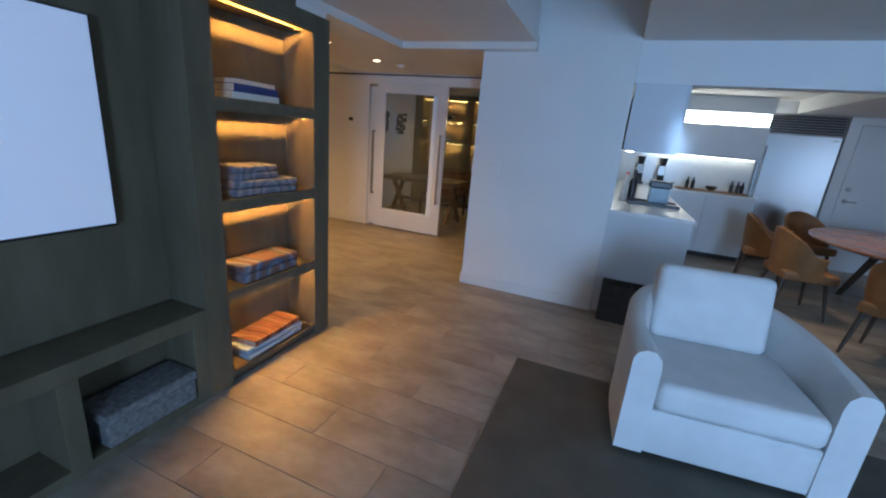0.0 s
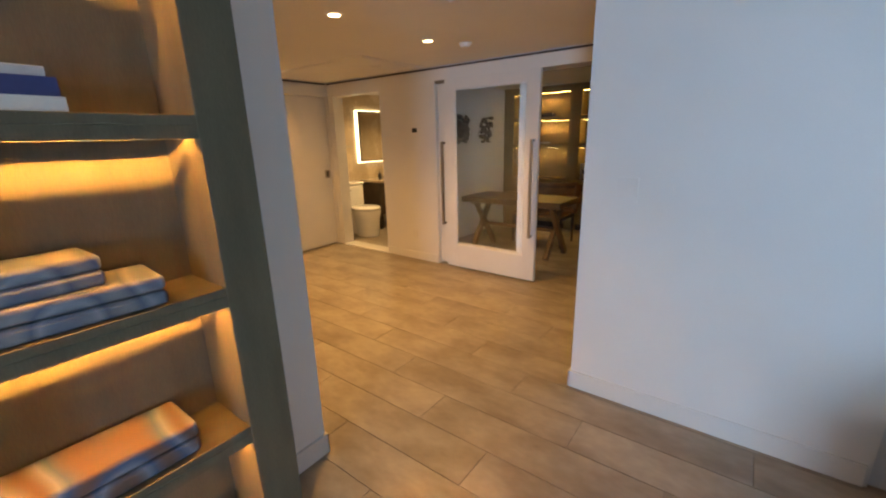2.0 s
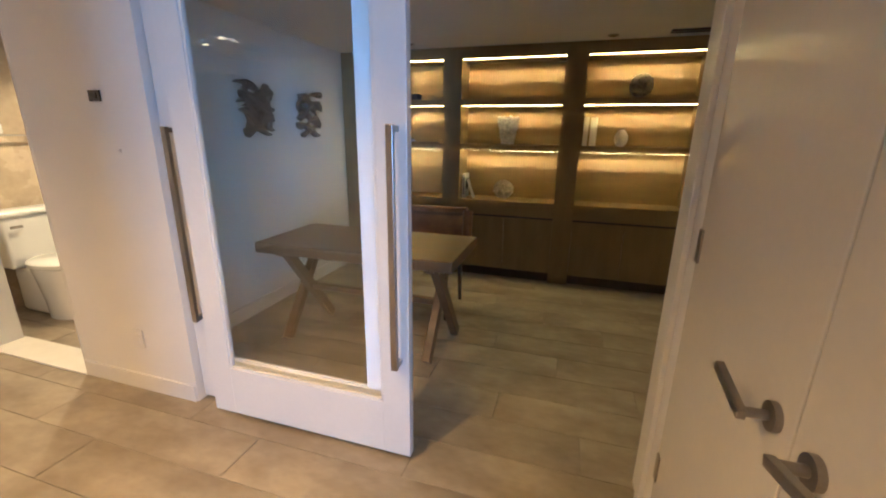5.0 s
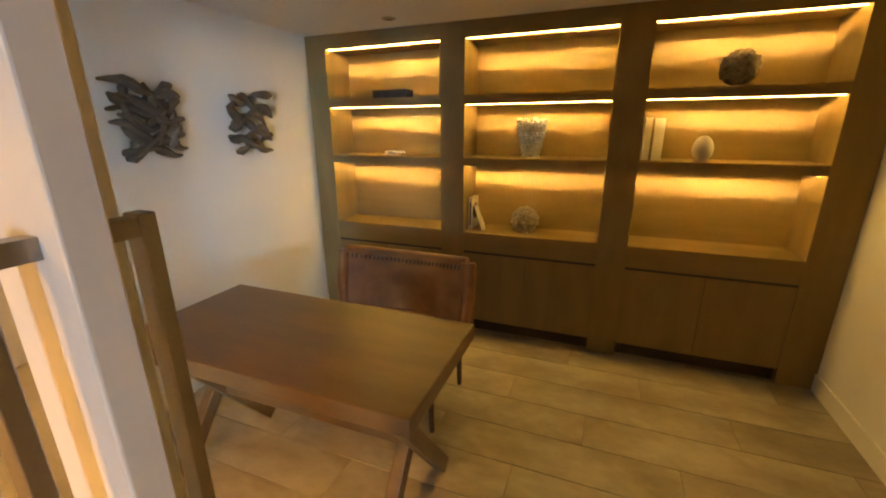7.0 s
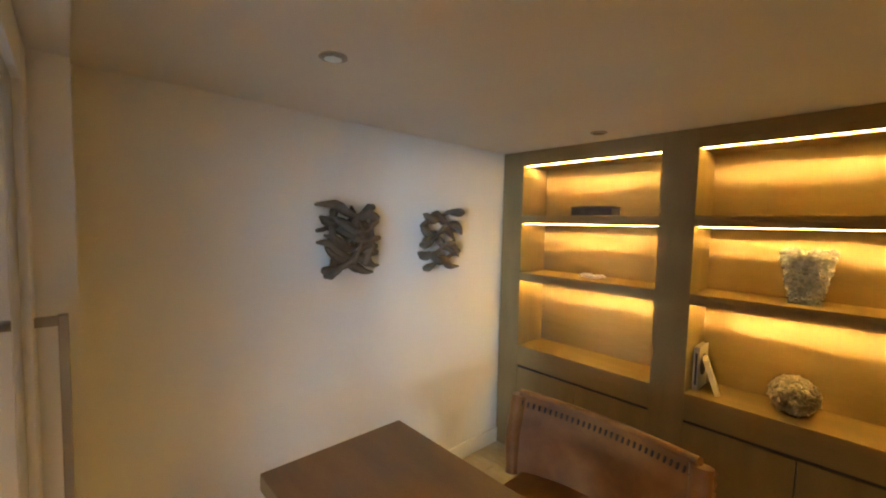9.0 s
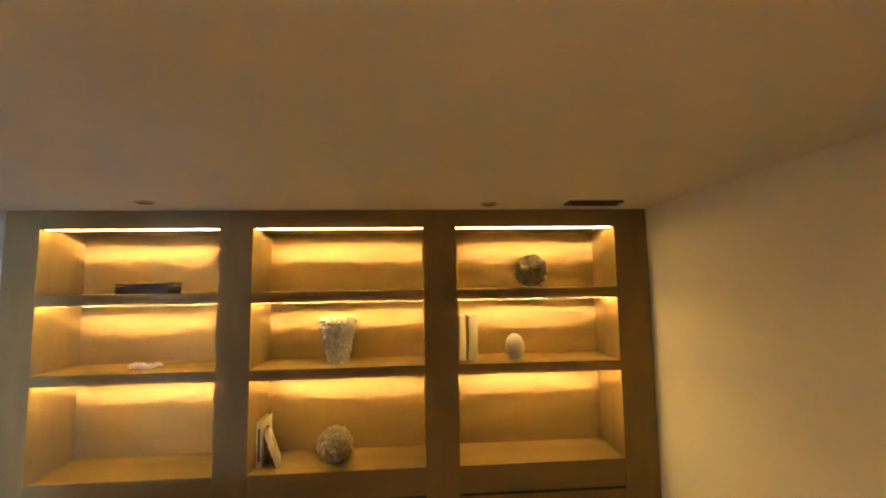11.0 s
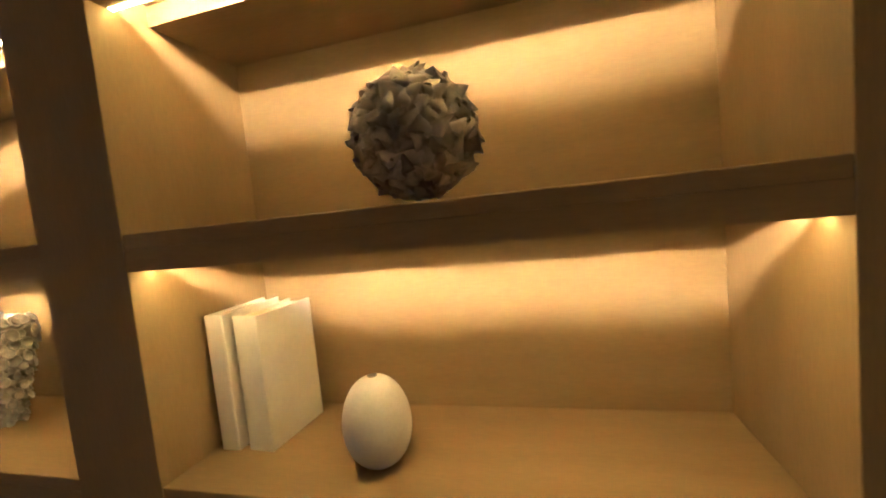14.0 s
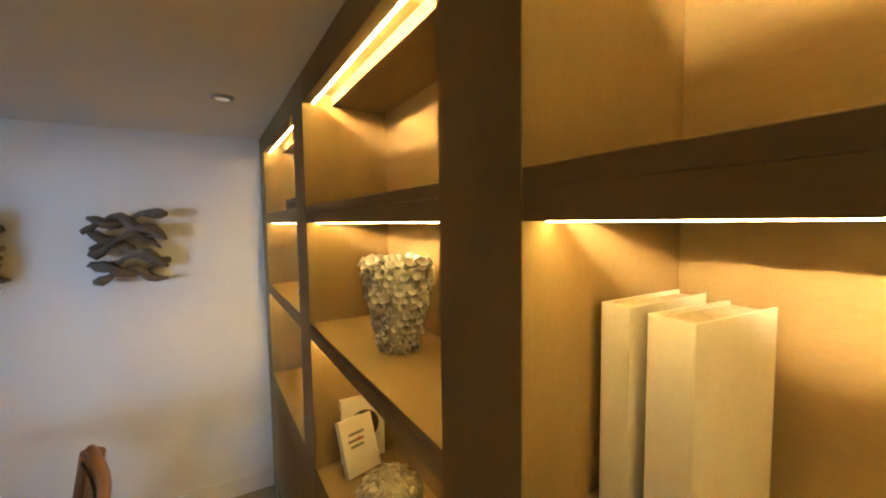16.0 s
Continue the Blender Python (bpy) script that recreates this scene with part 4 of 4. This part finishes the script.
part("rail", bx(bx(B(0.05, 0.065, -0.25, 0.25, 0, 0.015, 0.003), 0, 0.06, -0.24, -0.22, 0, 0.015), 0, 0.06, 0.22, 0.24, 0, 0.015), STEEL, tb)
part("towel", B(0.012, 0.13, -0.20, 0.04, 0.016, 0.10, 0.02, 3), WHITECLOTH, tb, "folded white towel", True)
ph = thing("paper_holder", "small dark paper holder beside the toilet", "holder", (-6.0, 5.712, 0.86))
part("bracket", B(-0.06, 0.06, -0.0, 0.05, -0.02, 0.03, 0.004), BLACK, ph)


# ---- living room ----
rug = tagged(new("rug", mesh_of("rug", B(-0.495, 2.6, -1.2, 2.69, 0.001, 0.013, 0.004), RUG)), "flat grey woven rug on the tiled floor", "rug")


def armchair():
    t = thing("armchair", "white linen tub armchair with loose cushions", "armchair", (0.60, 2.52, 0.014), 5)
    W, D = 0.49, 0.46
    bm = bmesh.new()
    n = 36
    pts = []
    for i in range(n + 1):
        s = i / n
        a = math.pi * s
        x = -math.cos(a)
        y = math.sin(a)
        sx, sy = math.copysign(abs(x) ** 0.55, x), abs(y) ** 0.6
        pts.append((sx * W, -D + 2 * D * sy, s))
    rings = []
    for (x, y, s) in pts:
        back = min(1, max(0, (y + D) / (2 * D)))
        top = 0.60 + 0.10 * back
        c = Vector((x, y, 0))
        inw = Vector((-x, 0.1 - y, 0)).normalized() if back > 0.05 else Vector((-math.copysign(1, x), 0, 0))
        th = 0.135
        prof = [(0, 0.035), (0, 0.3), (0.0, top - 0.05), (0.02, top - 0.015), (0.055, top), (th - 0.04, top - 0.004), (th - 0.008, top - 0.04), (th, top - 0.09), (th, 0.20), (th, 0.035)]
        rings.append([bm.verts.new((c + inw * o) + Vector((0, 0, z))) for o, z in prof])
    m = len(rings[0])
    for a, b in zip(rings, rings[1:]):
        for k in range(m):
            bm.faces.new((a[k], a[(k + 1) % m], b[(k + 1) % m], b[k]))
    bm.faces.new(rings[0])
    bm.faces.new(rings[-1][::-1])
    part("arm_shell", bm, WHITECLOTH, t, smooth=True)
    part("seat_base", B(-0.37, 0.37, -0.45, 0.34, 0.035, 0.285, 0.015, 3), WHITECLOTH, t, smooth=True)
    bm = B(-0.355, 0.355, -0.475, 0.30, 0.29, 0.445, 0.045, 5)
    for v2 in bm.verts:
        v2.co.z += 0.015 * math.cos(v2.co.x * 3.5) * math.cos(v2.co.y * 3) if v2.co.z > 0.36 else 0
    part("seat_cushion", bm, WHITECLOTH, t, "loose linen seat cushion", True)
    bm = B(-0.30, 0.30, -0.075, 0.075, -0.22, 0.22, 0.045, 5)
    for v2 in bm.verts:
        f = (1 - (v2.co.x / 0.32) ** 2) * (1 - (v2.co.z / 0.24) ** 2)
        v2.co.y *= 1 + 0.35 * f
    bmesh.ops.transform(bm, matrix=pose(-0.02, 0.19, 0.655, -14, 0, 0), verts=bm.verts)
    part("back_cushion", bm, WHITECLOTH, t, "loose linen back cushion", True)
    for x in (-0.40, 0.40):
        for y in (-0.38, 0.32):
            part("foot", B(x - 0.03, x + 0.03, y - 0.03, y + 0.03, 0, 0.035), DARKWOOD, t)


armchair()

bn = thing("storage_bin", "dark grey fabric bin with two compartments", "bin", (0.245, 3.86, 0), 0)
part("front_panel", B(-0.25, 0.25, -0.10, -0.09, 0, 0.35, 0.004), DARKGREY, bn)
part("back_panel", B(-0.25, 0.25, 0.06, 0.07, 0, 0.36, 0.004), DARKGREY, bn)
part("side_panel", B(-0.25, -0.24, -0.09, 0.06, 0, 0.355, 0.003), DARKGREY, bn)
part("side_panel", B(0.24, 0.25, -0.09, 0.06, 0, 0.355, 0.003), DARKGREY, bn)
part("divider", B(-0.006, 0.006, -0.09, 0.06, 0.006, 0.34), DARKGREY, bn)
part("bottom", B(-0.24, 0.24, -0.09, 0.06, 0, 0.006), DARKGREY, bn)


# ---- kitchen ----
kc = thing("kitchen_counter", "white gloss kitchen counter with quartz top", "counter", (0, 0, 0))
part("end_panel", B(-0.068, 0.61, 3.965, 4.0, 0, 0.955, 0.003), LACQUER, kc)
part("body", B(-0.068, 0.59, 4.0, 7.2, 0.08, 0.955), LACQUER, kc)
part("toe_kick", B(-0.068, 0.54, 4.0, 7.2, 0, 0.08), DARKGREY, kc)
part("worktop", B(-0.068, 0.62, 3.955, 7.2, 0.957, 0.99, 0.003), QUARTZ, kc)
part("body", B(-0.068, 1.88, 7.22, 7.79, 0.08, 0.955), LACQUER, kc)
for a, b in ((0.64, 1.26), (1.265, 1.88)):
    part("door", B(a, b, 7.20, 7.219, 0.09, 0.945, 0.002), LACQUER, kc)
part("toe_kick", B(0.54, 1.88, 7.27, 7.6, 0, 0.08), DARKGREY, kc)
part("worktop", B(-0.068, 1.89, 7.205, 7.795, 0.957, 0.99, 0.003), QUARTZ, kc)
bs = solid("trim_backsplash", [(-0.069, -0.056, 3.965, 7.78, 0.991, 1.50), (-0.056, 1.89, 7.785, 7.799, 0.991, 1.50)], QUARTZ, "white glossy kitchen backsplash")
uc = thing("upper_cabinet", "white gloss upper kitchen cabinets over the counter", "cabinet", (0, 0, 0))
part("body", B(-0.055, 0.34, 3.96, 7.3, 1.51, 2.055, 0.003), LACQUER, uc)
for k in range(4):
    part("door", B(0.341, 0.36, 3.965 + k * 0.83, 4.79 + k * 0.83, 1.512, 2.05, 0.002), LACQUER, uc)
part("light_strip", B(0.0, 0.03, 4.0, 7.3, 1.5, 1.509), LEDW, uc, "glowing under-cabinet light")
uc2 = thing("upper_cabinet", "white gloss upper kitchen cabinets with light band", "cabinet", (0, 0, 0))
part("body", B(0.35, 1.88, 7.45, 7.78, 1.51, 1.99, 0.003), LACQUER, uc2)
part("light_band", B(0.4, 1.86, 7.47, 7.78, 2.0, 2.16), LEDW, uc2, "glowing horizontal light band")
part("top_box", B(0.35, 1.88, 7.45, 7.78, 2.165, 2.395, 0.003), LACQUER, uc2)
part("light_strip", B(0.4, 1.86, 7.70, 7.73, 1.5, 1.509), LEDW, uc2, "glowing under-cabinet light")

fr = thing("refrigerator", "large stainless steel refrigerator with top grille", "refrigerator", (2.39, 7.80, 0))
part("body", B(-0.47, 0.47, 0.03, 0.68, 0.02, 2.22), STEEL, fr)
part("door", B(-0.462, 0.462, -0.015, 0.028, 0.12, 1.93, 0.006), FRIDGE, fr)
part("kick_plate", B(-0.46, 0.46, 0.0, 0.03, 0.02, 0.115), BLACK, fr)
part("handle", bx(bx(B(-0.43, -0.405, -0.075, -0.05, 0.75, 1.75, 0.006), -0.428, -0.407, -0.05, -0.015, 0.78, 0.80), -0.428, -0.407, -0.05, -0.015, 1.70, 1.72), STEEL, fr)
for k in range(7):
    bm = B(-0.46, 0.46, -0.014, 0.014, -0.006, 0.006)
    bmesh.ops.transform(bm, matrix=pose(0, 0.005, 1.965 + k * 0.037, 35, 0, 0), verts=bm.verts)
    part("grille_slat", bm, VENT, fr)
part("badge", B(0.36, 0.42, -0.017, -0.015, 1.87, 1.88), BLACK, fr)

tr = thing("serving_tray", "black rectangular tray on the counter", "tray", (0.33, 4.72, 0.991))
part("base", B(-0.24, 0.24, -0.13, 0.17, 0, 0.012, 0.003), BLACK, tr)
part("rim", B(-0.24, 0.24, -0.135, -0.1305, 0, 0.03), BLACK, tr)
part("rim", B(-0.24, 0.24, 0.1705, 0.176, 0, 0.03), BLACK, tr)
cm = thing("coffee_machine", "pale blue and black coffee machine on a tray", "appliance", (0.37, 4.74, 1.003))
bm = B(-0.09, 0.09, -0.10, 0.10, 0.02, 0.17, 0.012, 3)
part("housing", bm, BLUEBOX, cm, smooth=True)
for k in range(6):
    part("rib", B(-0.086, 0.086, -0.104, -0.1, 0.035 + k * 0.02, 0.043 + k * 0.02), BLUEBOX, cm)
part("lid", B(-0.10, 0.10, -0.105, 0.11, 0.171, 0.235, 0.012, 3), BLACK, cm)
part("lever", cyl(bmesh.new(), (0.0, -0.08, 0.215), (0.11, -0.11, 0.245), 0.006), STEEL, cm)
part("base", B(-0.08, 0.08, -0.09, 0.09, 0, 0.02), BLACK, cm)


def bottle(label, x, y, z, r, h, m, cap=BLACK):
    t = thing("bottle", label, "bottle", (x, y, z), group="counter jars and bottles")
    part("body", lathe(bmesh.new(), [(r * 0.95, 0), (r, 0.01), (r, h * 0.62), (r * 0.4, h * 0.78), (r * 0.36, h * 0.92)], 18), m, t, smooth=True)
    part("cap", cyl(bmesh.new(), (0, 0, h * 0.92), (0, 0, h), r * 0.42), cap, t)


bottle("tall dark glass bottle on the kitchen counter", 0.13, 4.95, 0.991, 0.04, 0.32, BLACK)
bottle("clear bottle with amber contents beside the wall", 0.05, 4.80, 0.991, 0.035, 0.30, CERAMIC, RED)
bottle("small pale bottle beside the backsplash", 0.06, 4.98, 0.991, 0.03, 0.24, CERAMIC)
for x, m in ((1.02, BLACK), (1.10, BLACK), (1.62, DARKWOOD), (1.70, BLACK), (1.76, BLACK)):
    bottle("small dark bottle on the far counter board", x, 7.52, 1.013, 0.028, 0.17, m)
br = thing("cutting_board", "long pale wooden board on the far counter", "board", (1.36, 7.52, 0.991))
part("board", B(-0.48, 0.48, -0.12, 0.12, 0, 0.022, 0.004), TAN, br)
bw = thing("bowl", "small wooden bowl on the far counter", "bowl", (1.36, 7.52, 1.013))
part("shell", lathe(bmesh.new(), [(0.035, 0), (0.07, 0.03), (0.085, 0.06), (0.078, 0.06), (0.03, 0.012)], 24), DARKWOOD, bw, smooth=True)
cg = thing("coffee_grinder", "black and steel coffee grinder on the counter", "appliance", (0.62, 7.50, 0.991), group="coffee grinders")
part("base", B(-0.07, 0.07, -0.09, 0.09, 0, 0.05, 0.006), BLACK, cg)
part("column", B(-0.055, 0.055, 0.0, 0.08, 0.05, 0.32, 0.008), STEEL, cg)
part("jug", cyl(bmesh.new(), (0, -0.04, 0.05), (0, -0.04, 0.17), 0.05), BLACK, cg, smooth=True)
part("hopper", cyl(bmesh.new(), (0, 0.0, 0.32), (0, 0.0, 0.44), 0.04, 0.06), BLACK, cg, smooth=True)
copy_thing(cg, pose(0.30, 7.48, 0.991, 0, 0, 8))


# ---- dining ----
dt = thing("dining_table", "oval dining table with reddish wood top", "table", (3.30, 5.75, 0))
bm = lathe(bmesh.new(), [(1.12, 0.715), (1.15, 0.73), (1.15, 0.745), (1.14, 0.755)], 64)
bmesh.ops.transform(bm, matrix=Matrix.Diagonal((1, 1.15, 1, 1)), verts=bm.verts)
part("tabletop", bm, TABLETOP, dt, smooth=True)
for a in range(4):
    ang = math.pi / 4 + a * math.pi / 2
    part("leg", cyl(bmesh.new(), (0.75 * math.cos(ang), 0.85 * math.sin(ang), 0), (0.5 * math.cos(ang), 0.55 * math.sin(ang), 0.715), 0.03, 0.045), DARKWOOD, dt, smooth=True)


def dining_chair():
    t = thing("dining_chair", "tan leather tub dining chair with dark wood legs", "chair", (0, 0, 0), group="chairs round the table")
    bm = bmesh.new()
    n = 20
    rings = []
    for i in range(n + 1):
        a = math.pi * (-0.12 + 1.24 * i / n)
        back = max(0, math.sin(a))
        x, y = -math.cos(a) * 0.27, math.sin(a) * 0.26
        top = 0.64 + 0.24 * back ** 0.8
        f = Vector((x, y, 0))
        o = f.normalized()
        rings.append([bm.verts.new(f * 0.92 + Vector((0, 0, 0.40))), bm.verts.new(f * 1.02 + Vector((0, 0, (top + 0.4) / 2))), bm.verts.new(f * 1.08 + Vector((0, 0, top))),
                      bm.verts.new(f * 1.08 - o * 0.03 + Vector((0, 0, top + 0.008))), bm.verts.new(f * 0.95 - o * 0.05 + Vector((0, 0, (top + 0.4) / 2))), bm.verts.new(f * 0.85 - o * 0.04 + Vector((0, 0, 0.40)))])
    for p, q in zip(rings, rings[1:]):
        for k in range(6):
            bm.faces.new((p[k], p[(k + 1) % 6], q[(k + 1) % 6], q[k]))
    bm.faces.new(rings[0])
    bm.faces.new(rings[-1][::-1])
    part("backrest", bm, TAN, t, smooth=True)
    part("seat", B(-0.24, 0.24, -0.27, 0.22, 0.38, 0.48, 0.03, 4), TAN, t, smooth=True)
    for x in (-1, 1):
        for y in (-1, 1):
            part("leg", cyl(bmesh.new(), (x * 0.24, y * 0.24, 0), (x * 0.19, y * 0.18, 0.39), 0.012, 0.022), DARKWOOD, t, smooth=True)
    return t


ch = dining_chair()
ch.matrix_basis = pose(1.85, 6.20, 0, 0, 0, 75)
for m in (pose(1.88, 5.25, 0, 0, 0, 95), pose(2.30, 4.30, 0, 0, 0, 140), pose(2.5, 6.95, 0, 0, 0, 20)):
    copy_thing(ch, m)


# ---- floor tiles ----
floor = solid("floor", [(-9.9, 5.74, -3.84, 8.72, -0.12, -0.004)], GROUT, "wood-look porcelain plank tile floor")
TL, TW = 1.2, 0.25
tile_me = {}


def tile(x0, x1, y0, y1):
    g = 0.0014
    key = (round(x1 - x0, 3), round(y1 - y0, 3))
    if key not in tile_me:
        lx, ly = key
        bm = bmesh.new()
        b = 0.002
        lo = [bm.verts.new((sx * (lx / 2 - g), sy * (ly / 2 - g), -0.004)) for sx, sy in ((-1, -1), (1, -1), (1, 1), (-1, 1))]
        mid_ = [bm.verts.new((v_.co.x, v_.co.y, -0.0015)) for v_ in lo]
        hi = [bm.verts.new((sx * (lx / 2 - g - b), sy * (ly / 2 - g - b), 0)) for sx, sy in ((-1, -1), (1, -1), (1, 1), (-1, 1))]
        for a_, b_ in ((lo, mid_), (mid_, hi)):
            for k in range(4):
                bm.faces.new((a_[k], a_[(k + 1) % 4], b_[(k + 1) % 4], b_[k]))
        bm.faces.new(hi)
        tile_me[key] = mesh_of("tile", bm, TILE)
    o = new("tile", tile_me[key])
    o.parent = floor
    o.location = ((x0 + x1) / 2, (y0 + y1) / 2, 0)


rng = random.Random(21)
far = bmesh.new()
row = -8
y = -3.84
while y < 8.7:
    x = -9.9 - TL * ((row * 0.37) % 1)
    while x < 5.74:
        xa, xb, ya, yb = max(x, -9.9), min(x + TL, 5.74), y, min(y + TW, 8.72)
        if xb - xa > 0.05:
            cx, cy = (xa + xb) / 2, (ya + yb) / 2
            if -5.6 < cx < 2.4 and 0.2 < cy < 8.3 and not (cx > -0.5 and cy < 2.4):
                tile(xa, xb, ya, yb)
            else:
                bx(far, xa + 0.002, xb - 0.002, ya + 0.002, yb - 0.002, -0.004, 0)
        x += TL
    y += TW
    row += 1
tagged(part("far_tile", far, TILE, floor), kind="stuff")
